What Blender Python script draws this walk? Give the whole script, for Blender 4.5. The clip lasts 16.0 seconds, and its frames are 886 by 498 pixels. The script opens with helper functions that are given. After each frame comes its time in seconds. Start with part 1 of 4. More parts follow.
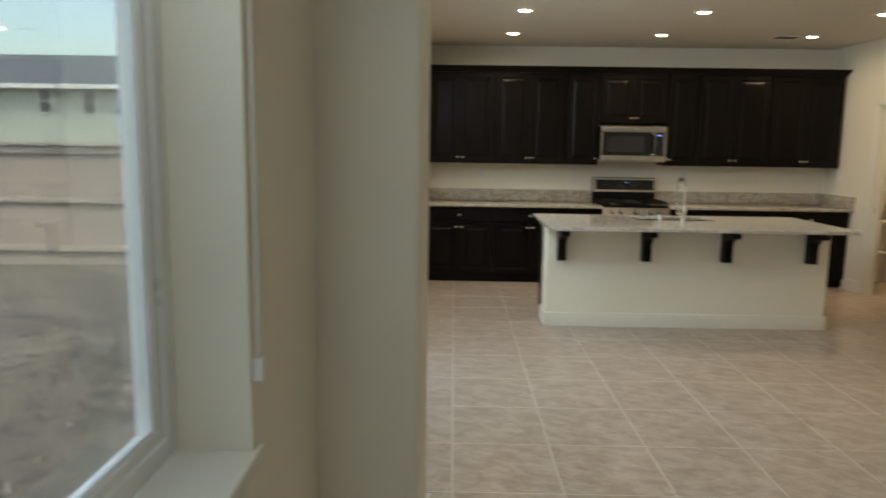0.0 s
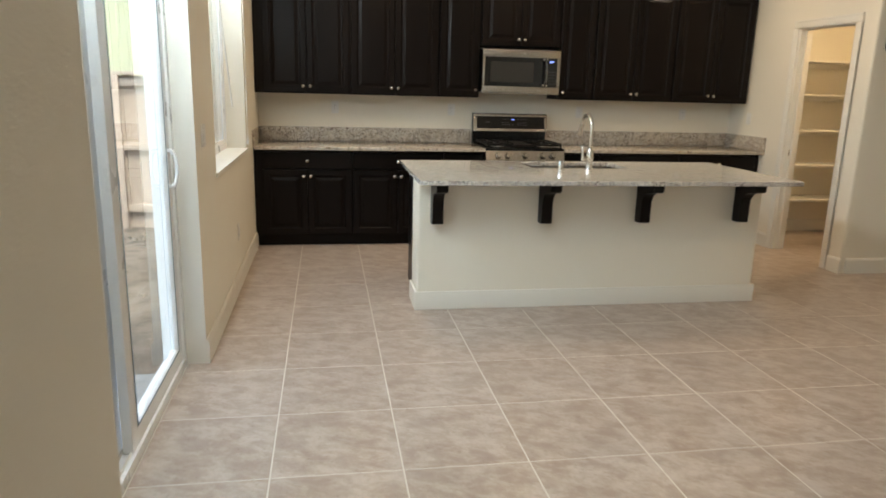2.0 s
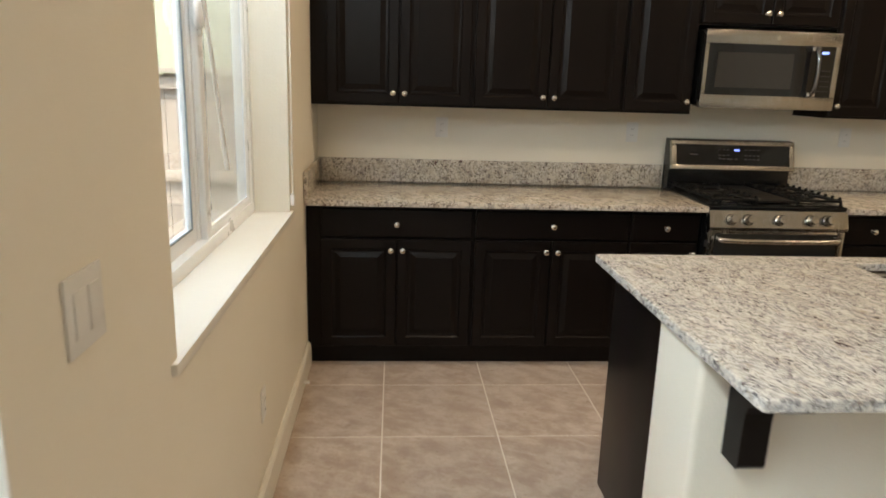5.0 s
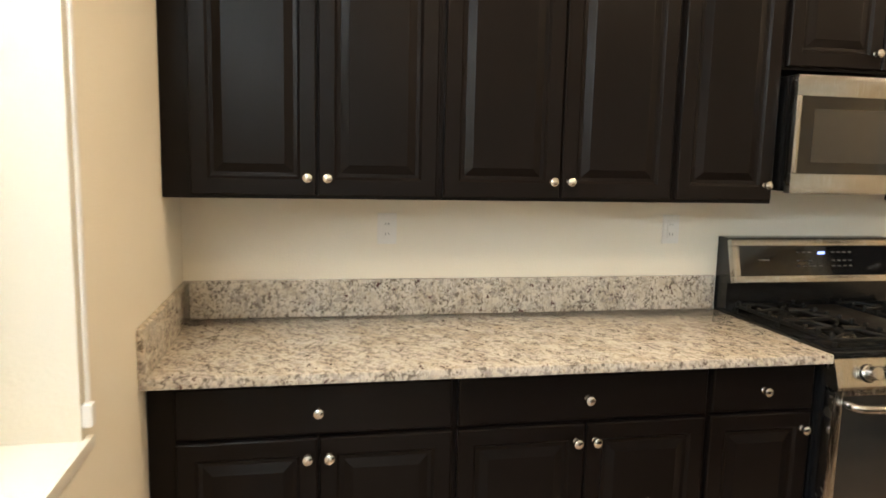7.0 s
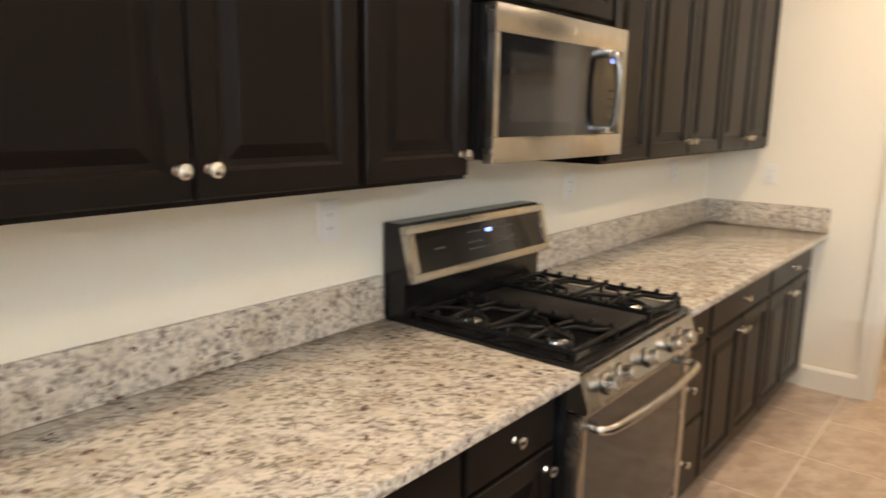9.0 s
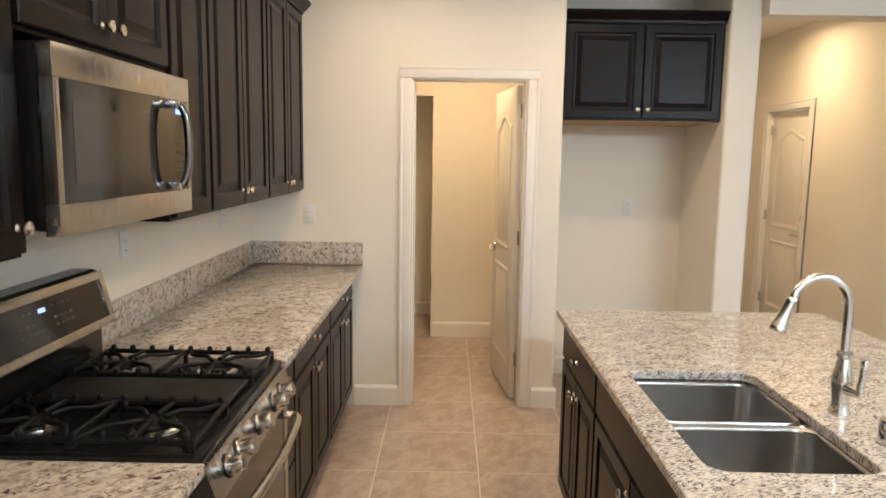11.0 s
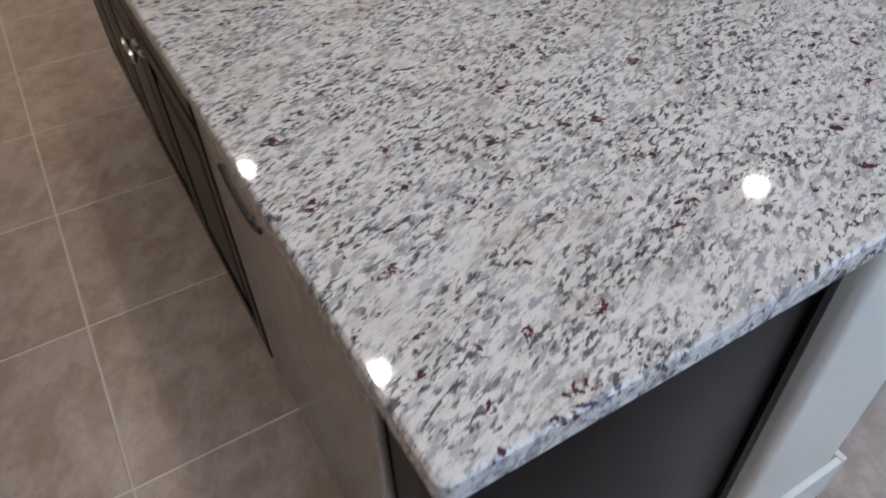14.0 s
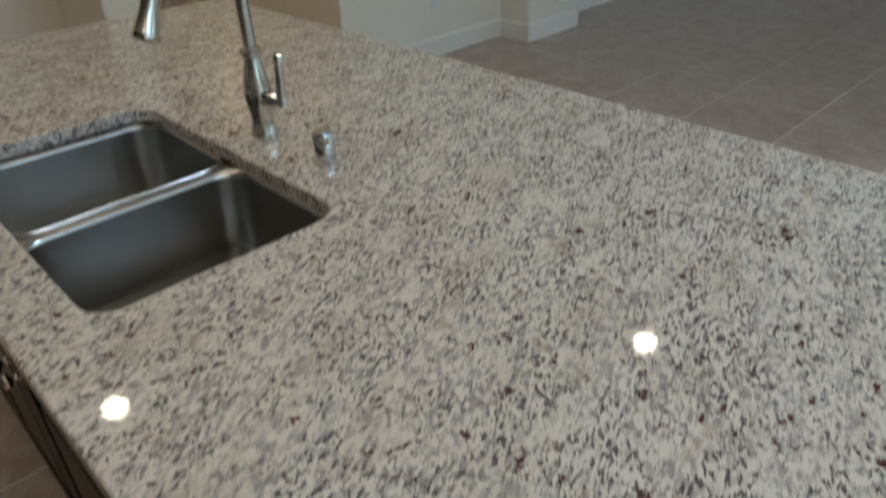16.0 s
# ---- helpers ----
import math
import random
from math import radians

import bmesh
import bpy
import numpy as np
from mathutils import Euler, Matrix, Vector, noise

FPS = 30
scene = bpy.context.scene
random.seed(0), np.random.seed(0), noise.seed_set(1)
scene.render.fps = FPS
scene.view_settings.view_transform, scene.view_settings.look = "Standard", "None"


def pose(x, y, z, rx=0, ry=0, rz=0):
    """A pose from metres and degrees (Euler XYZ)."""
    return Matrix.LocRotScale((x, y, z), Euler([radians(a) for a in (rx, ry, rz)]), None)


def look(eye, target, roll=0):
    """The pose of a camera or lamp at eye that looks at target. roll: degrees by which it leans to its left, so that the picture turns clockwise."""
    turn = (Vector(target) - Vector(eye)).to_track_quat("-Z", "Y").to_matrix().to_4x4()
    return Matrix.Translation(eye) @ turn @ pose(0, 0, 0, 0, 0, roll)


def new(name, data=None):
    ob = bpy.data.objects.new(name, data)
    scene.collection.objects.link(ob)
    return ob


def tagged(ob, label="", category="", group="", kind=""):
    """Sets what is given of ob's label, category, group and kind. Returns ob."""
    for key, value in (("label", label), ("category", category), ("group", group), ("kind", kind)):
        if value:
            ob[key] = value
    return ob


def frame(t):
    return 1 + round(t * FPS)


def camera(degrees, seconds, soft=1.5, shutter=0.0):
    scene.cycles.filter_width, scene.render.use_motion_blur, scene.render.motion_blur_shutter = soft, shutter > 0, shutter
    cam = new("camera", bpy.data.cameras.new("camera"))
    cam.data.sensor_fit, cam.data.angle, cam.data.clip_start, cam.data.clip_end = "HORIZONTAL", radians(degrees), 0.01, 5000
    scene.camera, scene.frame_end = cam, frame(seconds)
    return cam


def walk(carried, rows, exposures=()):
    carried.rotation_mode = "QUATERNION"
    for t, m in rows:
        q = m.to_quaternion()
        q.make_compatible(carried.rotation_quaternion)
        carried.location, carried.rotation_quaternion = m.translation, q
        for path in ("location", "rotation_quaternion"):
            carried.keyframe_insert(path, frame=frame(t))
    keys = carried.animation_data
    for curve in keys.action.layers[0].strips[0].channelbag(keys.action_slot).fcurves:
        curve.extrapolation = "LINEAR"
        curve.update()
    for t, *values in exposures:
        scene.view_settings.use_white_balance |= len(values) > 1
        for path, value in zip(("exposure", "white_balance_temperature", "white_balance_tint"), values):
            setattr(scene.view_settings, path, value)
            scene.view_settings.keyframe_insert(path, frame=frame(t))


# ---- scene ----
cam = camera(65.3, 16.0, soft=1.65, shutter=0.4)
PATH = [
    (0, (0.394, -8.549, 1.547), (0.367, -6.57, 1.256), 0.8),
    (0.5, (0.458, -8.252, 1.507), (0.788, -6.307, 1.192), 1.6),
    (0.7, (0.469, -8.085, 1.503), (0.904, -6.163, 1.178), 0.9),
    (1, (0.464, -7.867, 1.505), (0.984, -5.97, 1.169), 0.5),
    (1.5, (0.587, -7.421, 1.468), (1.014, -5.514, 1.068), 1.3),
    (2, (0.637, -6.971, 1.458), (0.966, -5.054, 1.003), 1.5),
    (2.5, (0.653, -6.458, 1.477), (0.949, -4.541, 0.992), 1.6),
    (3, (0.678, -5.958, 1.483), (0.815, -4.018, 1.015), 2.4),
    (3.2, (0.681, -5.772, 1.489), (0.780, -3.832, 1.013), 1.8),
    (5.3, (0.429, -3.883, 1.516), (0.602, -1.948, 1.041), 1.7),
    (5.5, (0.429, -3.719, 1.512), (0.621, -1.776, 1.075), 1.6),
    (6, (0.418, -3.346, 1.54), (0.631, -1.392, 1.171), 2.2),
    (6.5, (0.392, -2.952, 1.559), (0.696, -0.997, 1.266), 1.5),
    (7, (0.444, -2.565, 1.514), (0.823, -0.619, 1.248), 1.3),
    (7.5, (0.488, -2.247, 1.527), (0.898, -0.315, 1.216), 2.0),
    (8, (0.468, -1.921, 1.549), (1.107, -0.059, 1.196), 0.4),
    (8.5, (0.516, -1.66, 1.535), (1.603, -0.021, 1.17), 0.1),
    (9, (0.61, -1.474, 1.543), (2.121, -0.222, 1.157), 0.8),
    (9.5, (0.655, -1.367, 1.561), (2.427, -0.525, 1.174), 1.9),
    (10, (0.645, -1.261, 1.576), (2.587, -0.928, 1.233), 0.8),
    (10.2, (0.634, -1.240, 1.590), (2.592, -1.036, 1.260), 1.2),
    (12.3, (0.639, -1.229, 1.602), (2.614, -1.329, 1.303), 0.4),
    (12.5, (0.641, -1.231, 1.565), (2.586, -1.387, 1.129), -0.2),
    (12.8, (0.677, -1.287, 1.525), (2.532, -1.592, 0.817), -1.3),
    (13, (0.706, -1.336, 1.491), (2.479, -1.76, 0.668), -1.8),
    (13.5, (0.865, -1.52, 1.38), (2.386, -2.182, 0.263), -3.9),
    (14, (1.003, -1.637, 1.316), (2.269, -2.338, -0.066), -2.5),
    (14.5, (1.106, -1.684, 1.314), (2.294, -2.452, -0.101), -2.5),
    (15, (1.204, -1.694, 1.34), (2.347, -2.592, -0.034), -1.8),
    (15.5, (1.249, -1.683, 1.375), (2.412, -2.678, 0.087), -2.3),
    (16, (1.272, -1.663, 1.444), (2.505, -2.83, 0.387), -2.1),
]
EXPOSURES = [(0.0, 2.4, 6550, 2), (0.5, 2.8, 6900, 6), (1.5, 2.88, 6550, 8), (2.5, 2.64, 6450, 6), (5.5, 2.88, 6650, 8), (6.0, 2.97, 6430, 6), (6.5, 3.3, 6400, 6), (7.5, 3.65, 7000, 8), (8.0, 3.55, 6750, 9), (9.5, 3.55, 6450, 12), (12.5, 2.8, 5350, 13), (13.1, 2.9, 5050, 14), (14.0, 2.27, 5100, 12), (14.5, 2.1, 5150, 11), (16.0, 1.88, 5500, 3)]
walk(cam, [(t, look(eye, target, roll)) for t, eye, target, roll in PATH], EXPOSURES)

# ---- world, sun and lamps ----
CEIL = 2.76
world = bpy.data.worlds.new("world")
scene.world = world
world.use_nodes = True
wn = world.node_tree.nodes
sky = wn.new("ShaderNodeTexSky")
sky.sky_type, sky.sun_disc = "NISHITA", False
sky.sun_elevation, sky.sun_rotation = radians(65), radians(164)
sky.air_density, sky.dust_density = 1.3, 3.0
wn["Background"].inputs["Strength"].default_value = 0.135
world.node_tree.links.new(sky.outputs[0], wn["Background"].inputs["Color"])

sun = new("sun", bpy.data.lights.new("sun", "SUN"))
sun.data.energy, sun.data.angle, sun.data.color = 0.9, radians(12), (1.0, 0.95, 0.86)
sun.matrix_world = look((2.5, -9, 20), (0, 0, 0))
LAMP = 1.0
WARM = (1.0, 0.735, 0.465)

DOWNLIGHTS = [(x, y, CEIL) for y in (-0.93, -2.183) for x in (1.0, 2.58, 4.16)] + [(2.588, -4.34, CEIL), (6.36, -3.74, CEIL), (5.62, -1.25, CEIL)]
for k, (x, y, z) in enumerate(DOWNLIGHTS):
    lamp = new("downlight_beam", bpy.data.lights.new("downlight_beam", "AREA"))
    lamp.data.shape, lamp.data.size, lamp.data.spread = "DISK", 0.098, radians(165)
    lamp.data.energy, lamp.data.color = LAMP * (1.0, 1.75, 2.25)[max(0, k - 6)], WARM if k < 7 else (1.0, 0.70, 0.38)
    lamp.location = (x, y, z - 0.0145)

# area lamps added at window and patio door heads, standing in for skylight
for eye, aim, wide, high, power in (
    ((-0.062, -1.955, 2.29), (0.62, 0.0, -0.78), 1.52, 0.09, 2.2),
    ((-0.052, -4.310, 2.41), (0.88, 0.0, -0.48), 1.70, 0.08, 8.6),
    ((-0.062, -8.140, 2.29), (0.80, 0.0, -0.60), 1.70, 0.09, 1.4),
    # fill lamp in the unseen opening farther along the west wall
    ((-0.110, -10.750, 2.41), (0.85, 0.3, -0.45), 2.00, 0.09, 3.4),
):
    day = new("daylight_fill", bpy.data.lights.new("daylight_fill", "AREA"))
    day.data.shape, day.data.size, day.data.size_y = "RECTANGLE", wide, high
    day.data.energy, day.data.color = power, (0.82, 0.93, 1.0)
    day.matrix_world = look(eye, Vector(eye) + Vector(aim))

# ---- materials ----


class Nodes:
    """A node material under construction."""

    def __init__(self, name):
        self.mat = bpy.data.materials.new(name)
        self.mat.use_nodes = True
        self.tree = self.mat.node_tree
        self.shader = self.tree.nodes["Principled BSDF"]
        self.coord = self.add("ShaderNodeTexCoord").outputs["Object"]

    def add(self, kind, **values):
        node = self.tree.nodes.new(kind)
        for key, value in values.items():
            if key in node.inputs:
                self.feed(node.inputs[key], value)
        return node

    def feed(self, socket, value):
        if isinstance(value, bpy.types.NodeSocket):
            self.tree.links.new(value, socket)
        else:
            socket.default_value = value

    def put(self, **values):
        for key, value in values.items():
            self.feed(self.shader.inputs[key.replace("_", " ")], value)
        return self

    def moved(self, scale=(1, 1, 1), turn=(0, 0, 0), shift=None):
        node = self.add("ShaderNodeMapping", Vector=self.coord, Scale=scale, Rotation=turn)
        if shift is not None:
            self.feed(node.inputs["Location"], shift)
        return node.outputs[0]

    def noise(self, scale, detail=3.0, rough=0.55, vector=None, distort=0.0):
        node = self.add("ShaderNodeTexNoise", Vector=vector or self.coord, Scale=scale, Detail=detail, Roughness=rough, Distortion=distort)
        return node.outputs["Fac"]

    def ramp(self, fac, *stops):
        node = self.add("ShaderNodeValToRGB", Fac=fac)
        ramp = node.color_ramp
        while len(ramp.elements) < len(stops):
            ramp.elements.new(0.5)
        for element, (at, value) in zip(ramp.elements, stops):
            element.position = at
            element.color = (*value, 1) if isinstance(value, tuple) else (value, value, value, 1)
        return node.outputs["Color"]

    def mix(self, fac, a, b, how="MIX"):
        node = self.tree.nodes.new("ShaderNodeMix")
        node.data_type, node.blend_type = "RGBA", how
        for socket, value in ((node.inputs[0], fac), (node.inputs[6], a), (node.inputs[7], b)):
            if isinstance(value, tuple):
                value = (*value, 1)
            self.feed(socket, value)
        return node.outputs[2]

    def bump(self, height, strength=0.2, distance=0.01):
        node = self.add("ShaderNodeBump", Height=height, Strength=strength, Distance=distance)
        self.feed(self.shader.inputs["Normal"], node.outputs[0])
        return self

    def random(self):
        return self.add("ShaderNodeObjectInfo").outputs["Random"]


def paint(name, colour, rough=0.6, grain=160.0, relief=0.12, wear=0.05):
    n = Nodes(name)
    dark = tuple(c * (1 - wear) for c in colour)
    col = n.mix(n.noise(1.3, 4), dark, colour)
    n.put(Base_Color=col, Roughness=n.ramp(n.noise(6), (0.3, rough - 0.06), (0.7, rough + 0.06)))
    n.bump(n.noise(grain, 2), relief, 0.003)
    return n.mat


WALL = paint("wall_paint", (0.79, 0.735, 0.625), 0.62, 130, 0.25)
CEILING = paint("ceiling_paint", (0.74, 0.69, 0.61), 0.75, 110, 0.3)
TRIM = paint("trim_paint", (0.78, 0.745, 0.67), 0.36, 60, 0.03)
DOOR_PAINT = paint("door_paint", (0.78, 0.745, 0.67), 0.4, 90, 0.05)
VINYL = paint("white_vinyl", (0.80, 0.80, 0.79), 0.32, 60, 0.02)
PLASTIC = paint("white_plastic", (0.76, 0.74, 0.70), 0.35, 60, 0.02)
SHELF = paint("shelf_paint", (0.80, 0.77, 0.70), 0.45, 70, 0.04)
STUCCO_HOME = paint("home_stucco", (0.50, 0.45, 0.36), 0.9, 60, 0.6, 0.15)
STUCCO_NEAR = paint("pale_green_stucco", (0.47, 0.475, 0.32), 0.9, 40, 0.5, 0.1)
STUCCO_FAR = paint("cream_stucco", (0.52, 0.53, 0.43), 0.9, 20, 0.4, 0.1)


def espresso():
    n = Nodes("espresso_wood")
    tone = n.noise(2.5, 2, 0.5)
    col = n.ramp(tone, (0.3, (0.0060, 0.0043, 0.0038)), (0.7, (0.0072, 0.0051, 0.0044)))
    n.put(Base_Color=col, Roughness=n.ramp(tone, (0.3, 0.28), (0.7, 0.34)), Specular_IOR_Level=0.12)
    return n.mat


def granite(name, turn, size=1.0, warm=0.0):
    n = Nodes(name)
    turned_to = n.moved((1, 1, 1), (0.0, 0.0, turn))
    long = n.add("ShaderNodeMapping", Vector=turned_to, Scale=(2.5 if warm == 0 else 1.8, 1.0, 1.3)).outputs[0]
    other = n.moved((1.25, 1.0, 1.1), (0.1, 0.3, 1.2), (3.1, 1.7, 0.4))
    cloud = n.noise(8, 4, 0.6, long)
    base = n.ramp(cloud, (0.30, (0.52 - warm * 2, 0.475 - warm * 3, 0.41 - warm * 4)), (0.52, (0.655 - warm * 2, 0.62 - warm * 3, 0.56 - warm * 4)), (0.75, (0.60 - warm * 2, 0.575 - warm * 3, 0.55 - warm * 4)))
    soft = n.noise(60 * size, 5, 0.68, long, 0.25)
    greys = n.ramp(soft, (0.485, 0.0), (0.565, 0.88))
    base = n.mix(n.mix(1.0, greys, n.ramp(n.noise(14 * size, 3, 0.6, other), (0.32, 0.25), (0.58, 1.0)), "MULTIPLY"), base, (0.29 + warm, 0.275, 0.275 - warm))
    flecks = n.noise(86 * size, 5, 0.64, long, 0.30)
    gate = n.ramp(n.noise(16 * size, 5, 0.66, long), (0.38, 0.0), (0.55, 1.0))
    dark = n.mix(1.0, n.ramp(flecks, (0.512, 0.0), (0.566, 0.92)), gate, "MULTIPLY")
    base = n.mix(dark, base, (0.062 + warm * 3.0, 0.058 + warm * 2.3, 0.064 + warm * 1.2))
    tan = n.ramp(n.noise(30 * size, 4, 0.6, other), (0.60, 0.0), (0.70, 0.6))
    base = n.mix(tan, base, (0.36, 0.29, 0.21))
    wine = n.ramp(n.noise(44 * size, 5, 0.70, other, 0.3), (0.612, 0.0), (0.640, 1.0))
    base = n.mix(wine, base, (0.075, 0.030, 0.032))
    n.put(Base_Color=base, Roughness=n.ramp(flecks, (0.3, 0.03 + warm * 1.2), (0.7, 0.07 + warm * 1.2)), Specular_IOR_Level=0.38)
    return n.mat


def tile():
    n = Nodes("stone_look_tile")
    rnd = n.random()
    shift = n.add("ShaderNodeCombineXYZ", X=n.add("ShaderNodeMath", **{"Value": rnd}).outputs[0], Y=rnd, Z=rnd)
    far = n.add("ShaderNodeVectorMath")
    far.operation = "SCALE"
    n.feed(far.inputs[0], shift.outputs[0])
    far.inputs["Scale"].default_value = 37.0
    place = n.moved((1, 1.15, 1), (0, 0, 0.5), far.outputs[0])
    cloud = n.noise(2.4, 5, 0.60, place)
    patch = n.noise(7.0, 10, 0.70, place, 0.25)
    brush = n.noise(11, 9, 0.66, n.add("ShaderNodeMapping", Vector=place, Scale=(0.75, 1.3, 1.0), Rotation=(0.0, 0.0, 0.9)).outputs[0], 0.4)
    fine = n.noise(60, 5, 0.7, place)
    col = n.ramp(patch, (0.39, (0.355, 0.266, 0.206)), (0.50, (0.428, 0.341, 0.280)), (0.61, (0.515, 0.432, 0.368)))
    col = n.mix(n.ramp(brush, (0.48, 0.0), (0.64, 0.56)), col, (0.560, 0.490, 0.430))
    col = n.mix(n.ramp(brush, (0.37, 0.45), (0.51, 0.0)), col, (0.310, 0.226, 0.170))
    col = n.mix(n.ramp(cloud, (0.30, 0.32), (0.66, 0.0)), col, (0.340, 0.270, 0.220))
    col = n.mix(n.ramp(fine, (0.36, 0.30), (0.50, 0.0)), col, (0.290, 0.232, 0.188))
    col = n.mix(n.ramp(rnd, (0.0, 0.0), (1.0, 0.14)), col, (0.335, 0.270, 0.222))
    n.put(Base_Color=col, Roughness=n.ramp(fine, (0.30, 0.27), (0.70, 0.31)), Specular_IOR_Level=0.45)
    n.bump(n.mix(0.5, patch, fine), 0.035, 0.002)
    return n.mat


def steel(name, colour, rough, along=(1, 1, 60)):
    n = Nodes(name)
    brush = n.noise(12, 3, 0.6, n.moved(along))
    n.put(Base_Color=(*colour, 1), Metallic=1.0, Roughness=n.ramp(brush, (0.3, rough - 0.05), (0.7, rough + 0.06)))
    n.bump(brush, 0.012, 0.001)
    return n.mat


def plain(name, colour, rough=0.5, metal=0.0, spec=0.5):
    n = Nodes(name)
    dark = tuple(c * 0.85 for c in colour)
    n.put(Base_Color=n.mix(n.noise(20, 4), dark, colour), Roughness=n.ramp(n.noise(35), (0.3, max(0.03, rough - 0.04)), (0.7, rough + 0.04)), Metallic=metal, Specular_IOR_Level=spec)
    return n.mat


def satin(name, colour, rough):
    n = Nodes(name)
    n.put(Base_Color=(*colour, 1), Metallic=1.0, Roughness=n.ramp(n.noise(3, 2), (0.3, rough - 0.02), (0.7, rough + 0.02)))
    n.bump(n.noise(30, 2, 0.5, n.moved((1, 1, 14))), 0.01, 0.0005)
    return n.mat


def glow(name, colour, strength):
    n = Nodes(name)
    n.put(Base_Color=(*colour, 1), Emission_Color=(*colour, 1), Emission_Strength=strength)
    return n.mat


def glass():
    n = Nodes("window_glass")
    n.put(Base_Color=(0.93, 0.98, 0.96, 1), Roughness=0.0, Transmission_Weight=1.0, IOR=1.45, Specular_IOR_Level=0.5)
    return n.mat


def veil():
    n = Nodes("insect_mesh")
    n.put(Base_Color=(0.20, 0.20, 0.21, 1), Roughness=0.8, Alpha=n.ramp(n.noise(900, 1), (0.3, 0.35), (0.7, 0.55)))
    return n.mat


def weathered(name, a, b, stretch):
    n = Nodes(name)
    grain = n.noise(7, 6, 0.62, n.moved(stretch), 0.7)
    col = n.ramp(grain, (0.3, a), (0.7, b))
    col = n.mix(n.ramp(n.random(), (0, 0.0), (1, 0.3)), col, tuple(c * 0.82 for c in a))
    n.put(Base_Color=col, Roughness=0.85)
    n.bump(grain, 0.3, 0.004)
    return n.mat


def soil():
    n = Nodes("bare_soil")
    big, mid, fine = n.noise(0.8, 5, 0.6), n.noise(5, 6, 0.65), n.noise(40, 5, 0.7)
    col = n.ramp(big, (0.36, (0.195, 0.156, 0.116)), (0.64, (0.345, 0.290, 0.225)))
    col = n.mix(n.ramp(mid, (0.46, 0.0), (0.62, 0.85)), col, (0.080, 0.065, 0.050))
    col = n.mix(n.ramp(fine, (0.62, 0.0), (0.72, 0.6)), col, (0.29, 0.26, 0.21))
    n.put(Base_Color=col, Roughness=0.95)
    n.bump(n.mix(0.5, mid, fine), 1.0, 0.12)
    return n.mat


ESPRESSO, TILE = espresso(), tile()
# the back counters' browner tint puts the warm lamplight on them into the colour
GRANITE, ISLAND_GRANITE = granite("speckled_granite", 2.44, 0.68, 0.024), granite("island_granite", -0.42, 0.88)
GROUT = paint("grout", (0.74, 0.69, 0.62), 0.85, 200, 0.3, 0.2)
STEEL = steel("brushed_steel", (0.45, 0.425, 0.39), 0.24, (60, 1, 1))
SINK_STEEL = satin("sink_steel", (0.47, 0.455, 0.43), 0.22)
NICKEL = steel("brushed_nickel", (0.66, 0.63, 0.58), 0.22, (20, 20, 20))
DARK_STEEL = steel("dark_brushed_steel", (0.17, 0.155, 0.138), 0.30, (60, 1, 1))
# chrome darkened in its colour to imitate the dark room it mirrors
CHROME_DARK_REFLECTION = plain("chrome_dark_reflection", (0.22, 0.22, 0.225), 0.10, 1.0)
CHROME = plain("polished_chrome", (0.75, 0.75, 0.75), 0.08, 1.0)
BLACK = plain("black_enamel", (0.007, 0.007, 0.0075), 0.22, 0.0, 0.4)
IRON = plain("cast_iron", (0.006, 0.006, 0.006), 0.5, 0.0, 0.18)
GRIDDLE = plain("griddle_coating", (0.014, 0.0128, 0.012), 0.45, 0.0, 0.25)
BLACK_GLASS = plain("black_glass", (0.008, 0.008, 0.009), 0.05)
DARK_WINDOW = plain("oven_window", (0.030, 0.028, 0.026), 0.07)
GREY_MARK = plain("grey_marking", (0.055, 0.055, 0.055), 0.4)
SLOT = plain("dark_slot", (0.03, 0.03, 0.03), 0.6)
RUBBER = plain("grey_gasket", (0.22, 0.27, 0.29), 0.6)
DISPLAY = glow("blue_display", (0.22, 0.32, 1.0), 0.25)
LENS = glow("lamp_lens", (1.0, 0.86, 0.68), 9.0)
GLASS = glass()
SCREEN = veil()
SCREEN_FRAME = paint("grey_screen_frame", (0.33, 0.37, 0.40), 0.4, 60, 0.02)
CONCRETE = paint("concrete", (0.27, 0.27, 0.25), 0.85, 60, 0.4, 0.2)
FENCE_WOOD = weathered("fence_wood", (0.345, 0.272, 0.215), (0.455, 0.372, 0.302), (5, 5, 0.6))
FENCE_RAIL = weathered("fence_rail_wood", (0.355, 0.282, 0.222), (0.455, 0.378, 0.306), (0.6, 5, 5))
SHINGLE = weathered("grey_roofing", (0.075, 0.08, 0.085), (0.125, 0.125, 0.13), (1, 6, 6))
SOIL = soil()
PANE = plain("house_pane", (0.03, 0.045, 0.05), 0.06, 0.0, 0.9)
STONE = plain("pale_stone", (0.22, 0.185, 0.145), 0.9)
RAW_WOOD = weathered("raw_plywood", (0.42, 0.27, 0.13), (0.52, 0.35, 0.19), (1, 5, 5))

# ---- building blocks ----


def box(bm, x0, x1, y0, y1, z0, z1, bevel=0.0, segments=2):
    """Adds a box to bm, its edges rounded by bevel."""
    m = Matrix.Translation(((x0 + x1) / 2, (y0 + y1) / 2, (z0 + z1) / 2)) @ Matrix.Diagonal((x1 - x0, y1 - y0, z1 - z0, 1))
    made = bmesh.ops.create_cube(bm, size=1.0, matrix=m)
    if bevel:
        edges = {e for v in made["verts"] for e in v.link_edges}
        bmesh.ops.bevel(bm, geom=list(edges), offset=bevel, segments=segments, affect="EDGES", profile=0.6)


